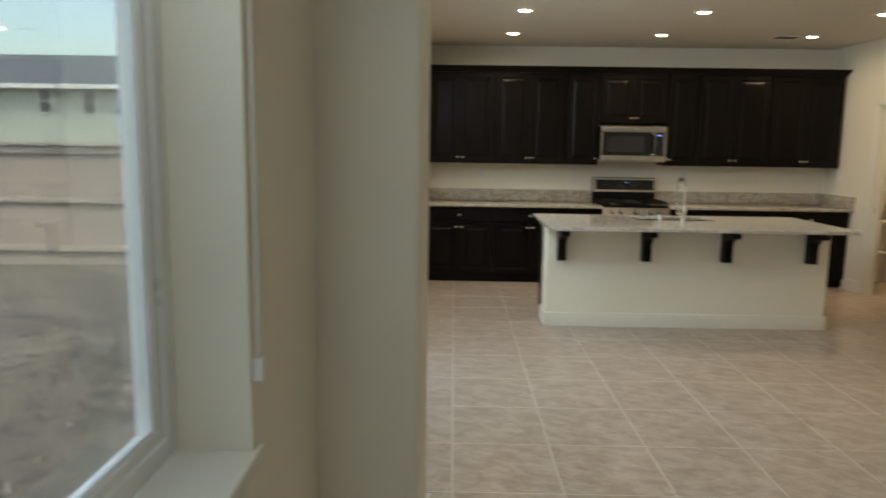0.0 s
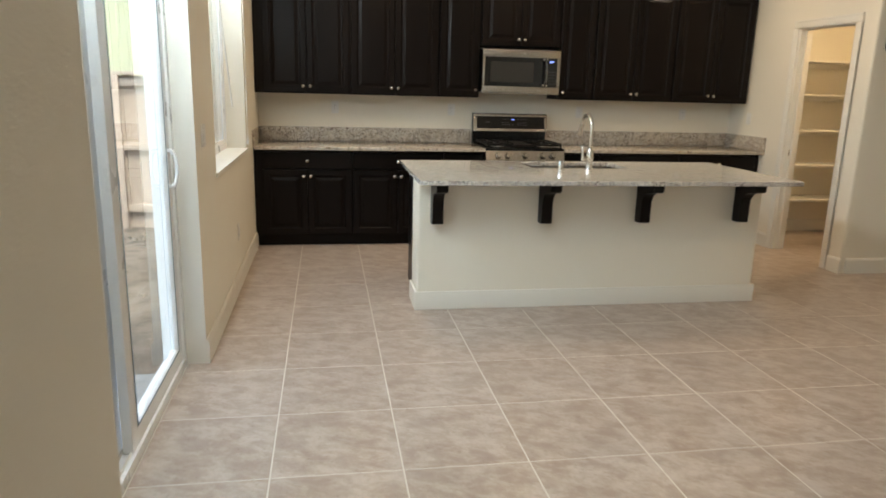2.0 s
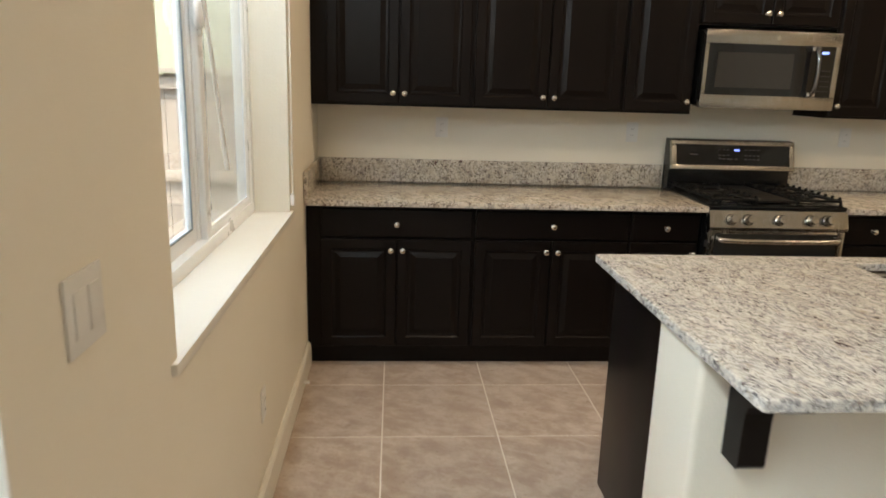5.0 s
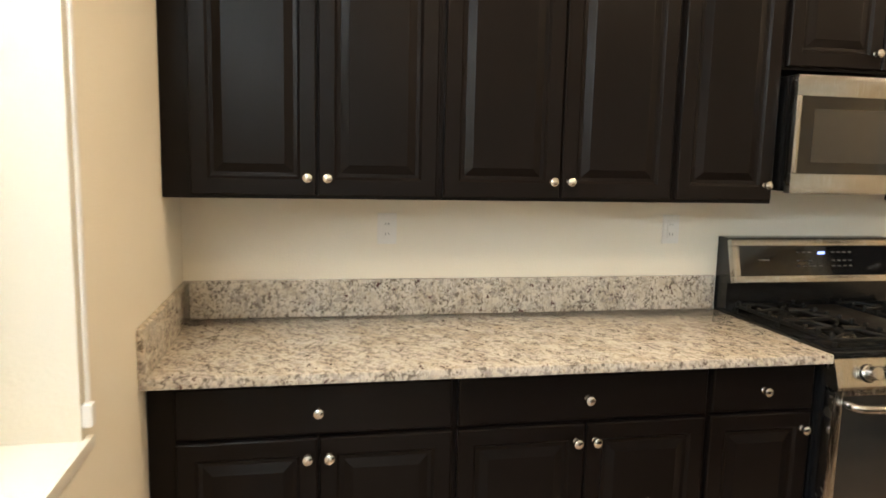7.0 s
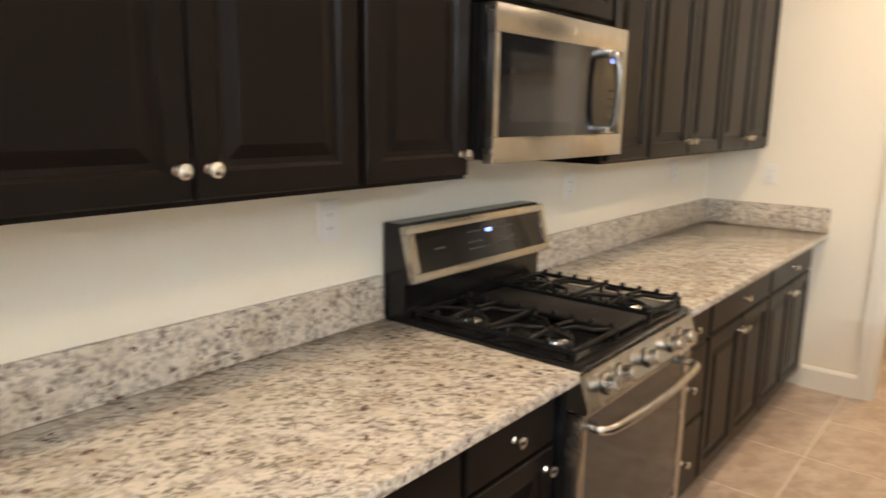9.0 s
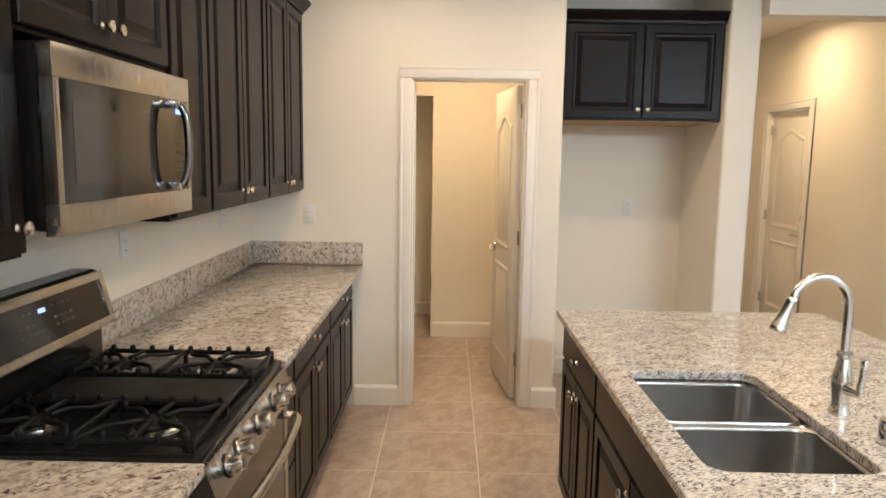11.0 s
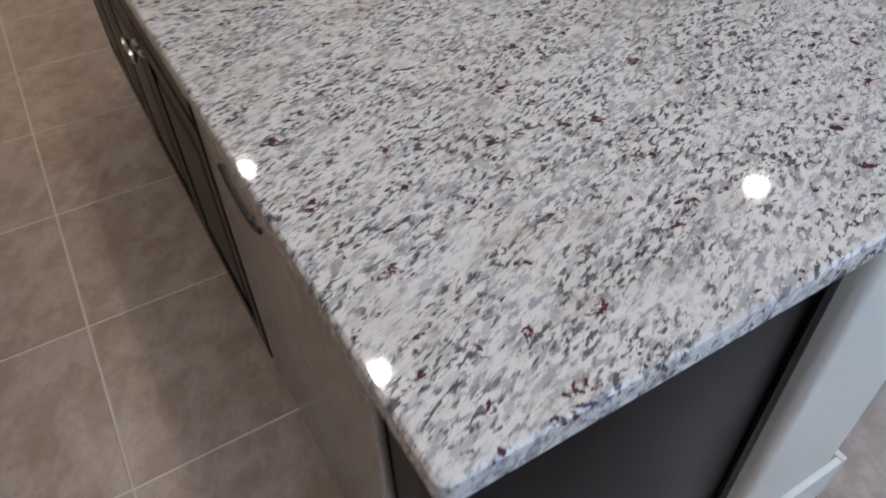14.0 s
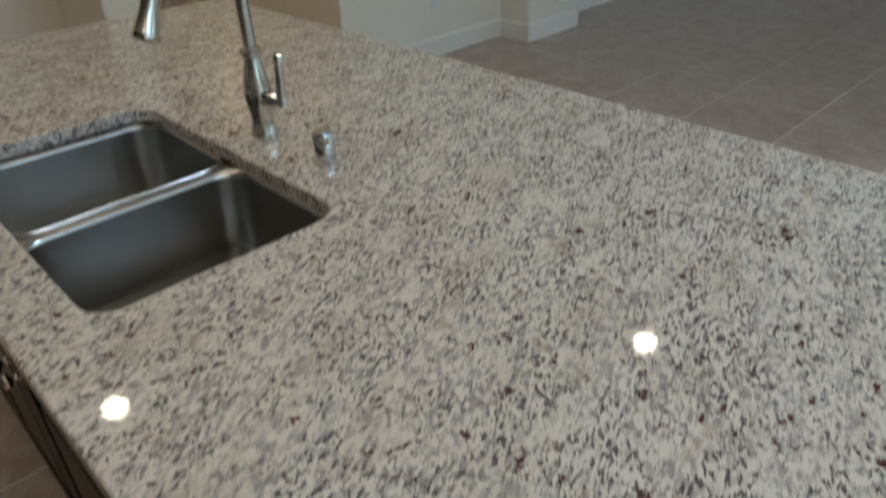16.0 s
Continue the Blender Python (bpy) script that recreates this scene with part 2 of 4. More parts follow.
def post(bm, x0, x1, y0, y1, z0, z1, bevel, which):
    """A box of which only the upright edges that which(x, y) picks are rounded."""
    m = Matrix.Translation(((x0 + x1) / 2, (y0 + y1) / 2, (z0 + z1) / 2)) @ Matrix.Diagonal((x1 - x0, y1 - y0, z1 - z0, 1))
    made = bmesh.ops.create_cube(bm, size=1.0, matrix=m)
    edges = {e for v in made["verts"] for e in v.link_edges}
    edges = [e for e in edges if abs(e.verts[0].co.z - e.verts[1].co.z) > 0.01 and which(e.verts[0].co.x, e.verts[0].co.y)]
    bmesh.ops.bevel(bm, geom=edges, offset=bevel, segments=4, affect="EDGES", profile=0.5)


def mesh_of(name, bm, mat, smooth=False):
    bmesh.ops.recalc_face_normals(bm, faces=bm.faces)
    data = bpy.data.meshes.new(name)
    bm.to_mesh(data)
    bm.free()
    data.materials.append(mat)
    if smooth:
        data.shade_smooth()
        data.set_sharp_from_angle(angle=radians(35))
    return data


def solid(name, mat, *boxes, bevel=0.0, smooth=False):
    """One object out of boxes (x0, x1, y0, y1, z0, z1)."""
    bm = bmesh.new()
    for b in boxes:
        box(bm, *b, bevel=bevel)
    return new(name, mesh_of(name, bm, mat, smooth or bevel > 0))


def kid(ob, root):
    ob.parent = root
    ob.matrix_parent_inverse = Matrix.Translation(root.location).inverted() if root.parent is None else (Matrix.Translation(root.parent.location) @ Matrix.Identity(4)).inverted()
    return ob


def under(ob, holder):
    """ob, built in world places, becomes a part of a part."""
    ob.parent = holder
    return ob


def base(name, at, label, category, group=""):
    root = new(name)
    root.location = at
    root.empty_display_size = 0.05
    return tagged(root, label, category, group)


def lathe(bm, profile, m, segments=20):
    """Turns a profile of (radius, height) about the z axis of m."""
    rings = []
    for r, z in profile:
        rings.append([bm.verts.new(m @ Vector((r * math.cos(a), r * math.sin(a), z))) for a in (2 * math.pi * i / segments for i in range(segments))])
    for low, high in zip(rings, rings[1:]):
        for i in range(segments):
            j = (i + 1) % segments
            bm.faces.new((low[i], low[j], high[j], high[i]))
    bm.faces.new(list(reversed(rings[0])))
    bm.faces.new(rings[-1])


def turned(name, mat, profile, m, segments=20):
    bm = bmesh.new()
    lathe(bm, profile, m, segments)
    return new(name, mesh_of(name, bm, mat, True))


def tube(name, mat, points, radius, sides=4, caps=True):
    """A round bar along points; radius may be one number or one per point."""
    curve = bpy.data.curves.new(name, "CURVE")
    curve.dimensions, curve.bevel_depth, curve.bevel_resolution, curve.use_fill_caps = "3D", 1.0, sides, caps
    spline = curve.splines.new("POLY")
    spline.points.add(len(points) - 1)
    for i, (p, co) in enumerate(zip(spline.points, points)):
        p.co = (*co, 1)
        p.radius = radius[i] if isinstance(radius, (list, tuple)) else radius
    temp = bpy.data.objects.new(name, curve)
    data = bpy.data.meshes.new_from_object(temp)
    bpy.data.objects.remove(temp)
    bpy.data.curves.remove(curve)
    data.name = name
    data.materials.clear()
    data.materials.append(mat)
    data.shade_smooth()
    return new(name, data)


def smooth_path(points, steps=6):
    """Points on a Catmull-Rom line through points."""
    out = []
    ps = [Vector(p) for p in points]
    ps = [2 * ps[0] - ps[1], *ps, 2 * ps[-1] - ps[-2]]
    for a, b, c, d in zip(ps, ps[1:], ps[2:], ps[3:]):
        for i in range(steps):
            t = i / steps
            out.append(0.5 * (2 * b + (c - a) * t + (2 * a - 5 * b + 4 * c - d) * t**2 + (3 * b - a - 3 * c + d) * t**3))
    out.append(ps[-2])
    return out


def stepped(bm, m, w, h, rings, depth):
    """A front of w x h in m's x and z, facing -y, whose rings (inset, y) run from its edge to the middle."""
    loops = [[bm.verts.new(m @ Vector((x, depth, z))) for x, z in ((0, 0), (w, 0), (w, h), (0, h))]]
    for inset, y in rings:
        loops.append([bm.verts.new(m @ Vector((x, y, z))) for x, z in ((inset, inset), (w - inset, inset), (w - inset, h - inset), (inset, h - inset))])
    for a, b in zip(loops, loops[1:]):
        for i in range(4):
            j = (i + 1) % 4
            bm.faces.new((a[i], a[j], b[j], b[i]))
    bm.faces.new(loops[-1])
    bm.faces.new(list(reversed(loops[0])))


RAISED = [(0.0, 0.004), (0.004, 0.0), (0.050, 0.0), (0.054, 0.004), (0.058, 0.009), (0.070, 0.010), (0.092, 0.003), (0.097, 0.001)]
SLAB = [(0.0, 0.005), (0.005, 0.0)]


def front(name, m, w, h, rings):
    bm = bmesh.new()
    stepped(bm, m, w, h, rings, 0.02)
    return new(name, mesh_of(name, bm, ESPRESSO))


KNOB = [(0.010, 0.0), (0.0075, 0.003), (0.006, 0.010), (0.007, 0.014), (0.0135, 0.017), (0.0155, 0.021), (0.0145, 0.026), (0.010, 0.029), (0.001, 0.030)]


def knob(m, x, z):
    """A cabinet knob on the front m, standing out along its -y."""
    return turned("knob", NICKEL, KNOB, m @ Matrix.Translation((x, 0, z)) @ pose(0, 0, 0, 90, 0, 0), 16)


def cabinet(name, m, w, depth, z0, z1, fronts, label, group, toe=0.0, fill=(0.0, 0.0)):
    """A cabinet whose front lies in m's x-z plane, facing -y. fronts: (kind, x, z, w, h, knob x, knob z)."""
    root = base(name, m @ Vector((w / 2, depth / 2, z0)), label, "cabinet", group)
    bm = bmesh.new()
    low = z0 + toe
    box(bm, 0, w, 0.021, depth, low, z1, 0.0015, 1)
    if toe:
        box(bm, 0, w, 0.065, depth, z0, low)
    bmesh.ops.transform(bm, matrix=m, verts=bm.verts)
    kid(new("body", mesh_of("body", bm, ESPRESSO)), root)
    for kind, x, z, fw, fh, kx, kz in fronts:
        leaf = front("drawer_front" if kind == "drawer" else "door", m @ Matrix.Translation((x, 0, z)), fw, fh, SLAB if kind in ("drawer", "panel") else RAISED)
        kid(leaf, root)
        if kx is not None:
            tagged(under(knob(m, kx, kz), leaf), "brushed nickel round knob")
    return root

# ---- the shell: walls, ceiling, ground ----


def structure(ob, label, category="wall"):
    return tagged(ob, label, category, kind="structure")


T = 0.22
H = CEIL
XR, XH, YH = 4.92, 4.87, -4.27
KW, SL, LW = (-2.76, -1.15), (-5.23, -3.39), (-9.05, -7.24)
SILL, HEAD, SLH = 0.915, 2.31, 2.44
left = [(-T, 0, KW[1], 0.15, 0, H), (-T, 0, *KW, 0, SILL), (-T, 0, *KW, HEAD, H), (-T, 0, SL[1], KW[0], 0, H), (-T, 0, *SL, SLH, H),
        # the gap from y -11.8 to -9.7 is unseen, added to let skylight in
        (-T, 0, LW[1], SL[0], 0, H), (-T, 0, *LW, 0, SILL), (-T, 0, *LW, HEAD, H), (-T, 0, -9.7, LW[0], 0, H), (-T, 0, -11.8, -9.7, SLH, H), (-T, 0, -12.0, -11.8, 0, H)]
structure(solid("wall_west", WALL, *left), "warm off-white textured wall with windows and glass door")
structure(solid("wall_north", WALL, (0.0, 5.1, 0.0, 0.15, 0, H)), "warm off-white wall behind the kitchen counter")
bm = bmesh.new()
post(bm, 0.0, 0.301, -6.58, -5.878, 0, H, 0.02, lambda x, y: x > 0.1)
structure(new("wall_stub_west", mesh_of("wall_stub_west", bm, WALL, True)), "short off-white wall end with rounded corners")
bm = bmesh.new()
post(bm, 4.585, XH, -6.34, -5.76, 0, H, 0.02, lambda x, y: x < 4.7)
structure(new("wall_stub_east", mesh_of("wall_stub_east", bm, WALL, True)), "short off-white wall end with rounded corners")
PD = (-1.705, -0.99)
bm = bmesh.new()
box(bm, XR, XR + 0.12, PD[1], 0.0, 0, H)
box(bm, XR, XR + 0.12, *PD, 2.065, H)
post(bm, XR, XR + 0.12, -1.92, PD[0], 0, H, 0.02, lambda x, y: x < 5.0 and y < -1.9)
box(bm, XR + 0.12, 5.77, -1.92, -1.82, 0, H)
box(bm, 5.65, 5.77, -2.91, -1.92, 0, H)
structure(new("wall_east", mesh_of("wall_east", bm, WALL, True)), "off-white wall with pantry doorway and refrigerator recess")
bm = bmesh.new()
post(bm, 4.95, 5.77, -3.10, -2.91, 0, H, 0.02, lambda x, y: x < 5.0)
box(bm, 5.77, 8.3, -3.10, -2.98, 0, H)
structure(new("wall_hall_north", mesh_of("wall_hall_north", bm, WALL, True)), "off-white wall end between recess and hallway")
bm = bmesh.new()
box(bm, XH, 5.05, YH, -3.10, 2.45, H)
structure(new("wall_hall_header", mesh_of("wall_hall_header", bm, WALL)), "off-white header over the hallway opening")
HD = (6.58, 7.34)
structure(solid("wall_hall_south", WALL, (XH + 0.12, HD[0], YH - 0.12, YH, 0, H), (*HD, YH - 0.12, YH, 2.05, H), (HD[1], 8.2, YH - 0.12, YH, 0, H)), "off-white hallway wall with a door")
structure(solid("wall_hall_end", WALL, (8.2, 8.3, YH - 0.12, -3.10, 0, H)), "off-white wall at the end of the hallway")
structure(solid("wall_east_dining", WALL, (XH, XH + 0.12, -12.0, YH, 0, H)), "off-white wall of the dining and living area")
structure(solid("wall_south", WALL, (-T, XH + 0.12, -12.12, -12.0, 0, H)), "plain off-white living room wall")
structure(solid("wall_pantry", WALL, (XR + 0.12, 7.6, -0.15, -0.05, 0, H), (6.65, 6.75, -1.82, -1.085, 0, H), (6.65, 6.75, -1.085, -0.15, 2.10, H), (7.5, 7.6, -1.085, -0.15, 0, H), (6.75, 7.6, -1.185, -1.085, 0, H), (5.77, 6.75, -1.92, -1.82, 0, H)), "off-white pantry walls with a deeper recess")
structure(solid("ceiling", CEILING, (-T, 8.3, -12.12, 0.15, H, H + 0.15)), "off-white textured ceiling", "ceiling")

# bare soil outdoors, one sheet to the horizon
def spread(near0, near1, step, far):
    inner = list(np.arange(near0, near1 + 1e-6, step))
    return [-far, -80, -30, *[v for v in (near0 - 6, near0 - 2) if v > -30], *inner, near1 + 2, near1 + 8, 40, far]


bm = bmesh.new()
xs, ys = spread(-9.0, 0.0, 0.06, 900.0), spread(-9.0, 1.6, 0.06, 900.0)
grid = []
for x in xs:
    column = []
    for y in ys:
        near = -9.5 < x < -0.3 and -9.5 < y < 1.8
        p = Vector((x, y, 0))
        z = -0.26 + (0.035 * noise.noise(p * 1.1) + 0.026 * noise.noise(p * 3.5) + 0.022 * noise.noise(p * 7) + 0.022 * abs(noise.noise(p * 13)) if near else -0.02)
        column.append(bm.verts.new((x, y, z)))
    grid.append(column)
for a, b in zip(grid, grid[1:]):
    for i in range(len(a) - 1):
        bm.faces.new((a[i], b[i], b[i + 1], a[i + 1]))
tagged(new("ground", mesh_of("ground", bm, SOIL, True)), "bare lumpy brown soil of an unplanted yard", "soil", kind="structure")
structure(solid("patio_slab", CONCRETE, (-0.95, -T - 0.002, -5.3, -3.385, -0.3, -0.045), bevel=0.01), "pale concrete slab outside the sliding door", "pavement")

# ---- trim ----
BB = 0.132


def baseboard(label, *runs):
    """Runs (x0, y0, x1, y1) along walls, the room on the left hand side."""
    bm = bmesh.new()
    for x0, y0, x1, y1 in runs:
        a, b = Vector((x0, y0, 0)), Vector((x1, y1, 0))
        d = (b - a).normalized()
        n = Vector((-d.y, d.x, 0))
        prof = [(0.0, 0.0), (0.016, 0.0), (0.016, BB - 0.018), (0.010, BB - 0.006), (0.006, BB), (0.0, BB)]
        ends = [[bm.verts.new(p + n * o + Vector((0, 0, z))) for o, z in prof] for p in (a, b)]
        for i in range(len(prof)):
            j = (i + 1) % len(prof)
            bm.faces.new((ends[0][i], ends[0][j], ends[1][j], ends[1][i]))
        bm.faces.new(ends[0])
        bm.faces.new(list(reversed(ends[1])))
    return structure(new("baseboard", mesh_of("baseboard", bm, TRIM)), label, "baseboard")


baseboard("white painted baseboard", (0.001, -0.6, 0.001, SL[1] + 0.001), (0.001, SL[0], 0.001, -5.878), (0.001, -5.877, 0.317, -5.877), (0.302, -5.878, 0.302, -6.58), (0.317, -6.581, 0.001, -6.581), (0.001, -6.58, 0.001, -9.7))
baseboard("white painted baseboard", (XR - 0.001, -0.925, XR - 0.001, -0.645), (XR - 0.001, -1.936, XR - 0.001, -1.775), (5.649, -1.921, 4.966, -1.921), (5.649, -2.91, 5.649, -1.92), (4.936, -2.909, 5.649, -2.909), (4.949, -3.116, 4.949, -2.894), (8.2, -3.101, 4.934, -3.101))
baseboard("white painted baseboard", (XH - 0.016, YH + 0.001, HD[0] - 0.08, YH + 0.001), (XH - 0.001, -5.77, XH - 0.001, YH), (4.571, -5.759, XH, -5.759), (4.584, -6.34, 4.584, -5.76), (XH, -6.341, 4.571, -6.341), (XH - 0.001, -12.0, XH - 0.001, -6.34))
baseboard("white painted pantry baseboard", (6.649, -1.82, 6.649, -1.095), (7.499, -1.085, 7.499, -0.15), (7.5, -0.151, XR + 0.12, -0.151))


def casing(label, plane, y0, y1, top, wide=0.07, thick=0.018, axis="y", face=-1):
    """A moulded door casing round an opening, in the plane x (or y) = plane."""
    bm = bmesh.new()

    def bar(a0, a1, z0, z1):
        p0, p1 = sorted((plane + face * 0.001, plane + face * thick))
        q0, q1 = sorted((plane + face * 0.001, plane + face * thick * 1.22))
        inner = [(a0, a1, z0, z1, p0, p1)]
        for s0, s1, u0, u1, d0, d1 in inner:
            box(bm, *((d0, d1, s0, s1) if axis == "y" else (s0, s1, d0, d1)), u0, u1, 0.004)
        if z1 - z0 > 0.5:
            o0, o1 = (a0, a0 + 0.018) if a0 < y0 else (a1 - 0.018, a1)
            box(bm, *((q0, q1, o0, o1) if axis == "y" else (o0, o1, q0, q1)), z0, z1, 0.004)
        else:
            box(bm, *((q0, q1, a0, a1) if axis == "y" else (a0, a1, q0, q1)), z1 - 0.018, z1, 0.004)

    bar(y0 - wide, y0, 0.002, top - 0.0005)
    bar(y1, y1 + wide, 0.002, top - 0.0005)
    bar(y0 - wide, y1 + wide, top, top + wide)
    return structure(new("door_casing", mesh_of("door_casing", bm, TRIM, True)), label, "door casing")


casing("white moulded pantry door casing", XR, PD[0] + 0.005, PD[1] - 0.005, 2.06)
casing("white moulded hallway door casing", YH, HD[0], HD[1], 2.05, axis="x", face=1)
structure(solid("door_jamb", TRIM, (XR - 0.001, XR + 0.121, PD[1] - 0.018, PD[1] - 0.001, 0.002, 2.05), (XR - 0.001, XR + 0.121, PD[0] + 0.001, PD[0] + 0.018, 0.002, 2.05), (XR - 0.001, XR + 0.121, PD[0] + 0.001, PD[1] - 0.001, 2.05, 2.064), (XR + 0.05, XR + 0.075, PD[1] - 0.03, PD[1] - 0.018, 0.002, 2.05), bevel=0.001), "white pantry door jamb", "door jamb")


# ---- windows and sliding door ----
def ring(bm, x0, x1, y0, y1, z0, z1, w, bevel=0.003):
    """A rectangular frame in a plane of constant x, its bars w wide."""
    box(bm, x0, x1, y0, y0 + w, z0, z1, bevel)
    box(bm, x0, x1, y1 - w, y1, z0, z1, bevel)
    box(bm, x0, x1, y0 + w, y1 - w, z0, z0 + w, bevel)
    box(bm, x0, x1, y0 + w, y1 - w, z1 - w, z1, bevel)


def framed(name, mat, *rings):
    bm = bmesh.new()
    for r in rings:
        ring(bm, *r)
    return new(name, mesh_of(name, bm, mat, True))


def pane(x, y0, y1, z0, z1):
    ob = solid("pane", GLASS, (x - 0.002, x + 0.002, y0, y1, z0, z1))
    ob.visible_shadow = False
    return ob


def window(name, span, label, meet):
    y0, y1 = span
    z0, z1 = SILL + 0.025, HEAD
    root = structure(base(name, (-0.17, (y0 + y1) / 2, z0), label, "window"), label, "window")
    kid(framed("frame", VINYL, (-0.215, -0.150, y0, y1, z0, z1, 0.045)), root)
    bm = bmesh.new()
    a, b, c, d = meet - 0.03, y1 - 0.042, z0 + 0.038, z1 - 0.042
    for bar in ((a, a + 0.055, c, d), (b - 0.034, b, c, d), (a + 0.055, b - 0.034, c, c + 0.030), (a + 0.055, b - 0.034, d - 0.034, d)):
        box(bm, -0.178, -0.156, *bar, 0.003)
    for bar in ((a + 0.055, a + 0.062, c + 0.03, d - 0.034), (b - 0.041, b - 0.034, c + 0.03, d - 0.034), (a + 0.062, b - 0.041, c + 0.03, c + 0.037)):
        box(bm, -0.172, -0.161, *bar, 0.002)
    kid(new("sash", mesh_of("sash", bm, VINYL, True)), root)
    kid(framed("sash", VINYL, (-0.206, -0.184, y0 + 0.042, meet - 0.055, z0 + 0.042, z1 - 0.042, 0.055)), root)
    kid(solid("interlock", VINYL, (-0.190, -0.176, meet - 0.054, meet - 0.031, z0 + 0.046, z1 - 0.046), bevel=0.002), root)
    kid(pane(-0.167, meet + 0.024, y1 - 0.075, z0 + 0.067, z1 - 0.075), root)
    kid(pane(-0.195, y0 + 0.095, meet - 0.108, z0 + 0.095, z1 - 0.095), root)
    seal = framed("gasket", RUBBER, (-0.1835, -0.1790, y0 + 0.094, meet - 0.107, z0 + 0.094, z1 - 0.094, 0.006, 0.0))
    kid(seal, root)
    tagged(kid(solid("insect_screen", SCREEN, (-0.2135, -0.2125, meet - 0.02, y1 - 0.047, z0 + 0.047, z1 - 0.047)), root), "grey insect screen mesh")
    kid(turned("latch", VINYL, [(0.044, 0.0), (0.044, 0.008), (0.038, 0.014), (0.001, 0.016)], pose(-0.156, meet - 0.028, 1.685, 0, 90, 0), 28), root)
    kid(solid("latch_plate", VINYL, (-0.156, -0.146, meet - 0.029, meet - 0.006, 1.625, 1.745), bevel=0.003), root)
    return root


window("window_1", KW, "white vinyl sliding kitchen window with clear panes", -1.862)
window("window_2", LW, "white vinyl sliding living room window with clear panes", -8.15)
for y0, y1 in (KW, LW):
    structure(solid("window_sill", TRIM, (-0.15, 0.001, y0 + 0.001, y1 - 0.001, SILL + 0.001, SILL + 0.0235), (0.001, 0.014, y0 - 0.045, y1 + 0.035, SILL - 0.002, SILL + 0.024), bevel=0.001), "white painted window sill board", "window sill")

root = base("sliding_door", (-0.14, -4.3, 0.0), "white vinyl sliding glass patio door, closed", "patio door")
structure(root, "white vinyl sliding glass patio door, closed", "patio door")
y0, y1 = SL
kid(framed("frame", VINYL, (-0.21, -0.10, y0 + 0.001, y1 - 0.001, 0.002, SLH - 0.002, 0.045)), root)
panel = kid(framed("active_panel", VINYL, (-0.150, -0.112, -4.395, y1 - 0.043, 0.045, SLH - 0.045, 0.085)), root)
kid(framed("fixed_panel", VINYL, (-0.200, -0.162, y0 + 0.043, -4.325, 0.045, SLH - 0.045, 0.085)), root)
kid(pane(-0.131, -4.315, y1 - 0.12, 0.12, SLH - 0.12), root)
kid(pane(-0.181, y0 + 0.12, -4.405, 0.12, SLH - 0.12), root)
kid(solid("track", TRIM, (-0.16, -0.152, y0 + 0.05, -4.37, 0.047, 0.06), (-0.125, -0.117, y0 + 0.05, -4.37, 0.047, 0.056), bevel=0.002), root)
kid(framed("gasket", RUBBER, (-0.1115, -0.1085, -4.313, y1 - 0.118, 0.122, SLH - 0.122, 0.007, 0.0)), root)
screen_door = tagged(kid(framed("screen_door", SCREEN_FRAME, (-0.246, -0.224, y0 + 0.02, -4.335, 0.03, SLH - 0.03, 0.055)), root), "blue-grey sliding screen door frame")
under(solid("insect_screen", SCREEN, (-0.2355, -0.2345, y0 + 0.073, -4.388, 0.083, SLH - 0.083)), screen_door)
under(solid("screen_latch", SLOT, (-0.224, -0.2005, -4.385, -4.350, 0.975, 1.085), bevel=0.006), screen_door)
pull = smooth_path([(-0.108, -3.496, 0.958), (-0.082, -3.496, 0.968), (-0.068, -3.496, 1.045), (-0.082, -3.496, 1.122), (-0.108, -3.496, 1.132)], 5)
kid(tube("handle", VINYL, pull, 0.0085), root)
kid(solid("handle_plate", VINYL, (-0.115, -0.106, -3.512, -3.480, 0.945, 1.145), bevel=0.004), root)
structure(solid("door_lining", TRIM, (-0.10, 0.002, y1 - 0.0015, y1 + 0.003, 0.002, SLH), (-0.10, 0.002, y0 - 0.003, y0 + 0.0015, 0.002, SLH), bevel=0.001), "white painted lining of the patio door opening", "lining")


def shade_cord(y, label, low):
    root = base("shade_cord", (0.012, y, low), label, "blind cord")
    for dy in (-0.008, 0.008):
        kid(tube("cord", PLASTIC, [(0.012, y + dy, low + 0.02), (0.012, y + dy * 0.7, HEAD - 0.02)], 0.0028, 2), root)
    kid(solid("tensioner", PLASTIC, (0.001, 0.022, y - 0.013, y + 0.013, low - 0.02, low + 0.028), bevel=0.005), root)


shade_cord(KW[1] + 0.012, "white blind cord loop with wall tensioner", 0.985)
shade_cord(LW[1] + 0.02, "white blind cord loop with wall tensioner", 1.10)
wand = base("blind_wand", (0.09, -2.633, 1.305), "thin white blind wand hanging inside the window", "blind wand")
kid(tube("rod", PLASTIC, [(0.02, -2.735, HEAD - 0.01), (0.045, -2.70, 1.95), (0.090, -2.633, 1.315)], 0.0043, 3), wand)
kid(tube("grip", PLASTIC, [(0.0838, -2.6423, 1.395), (0.090, -2.633, 1.315)], 0.0050, 3), wand)

# ---- kitchen run along the back wall ----


def at_back(x, y):
    return Matrix.Translation((x, y, 0))


GU, GB, GI = "dark upper cabinets", "dark base cabinets", "island cabinets"
U0, U1, UD = 1.37, 2.42, -0.345


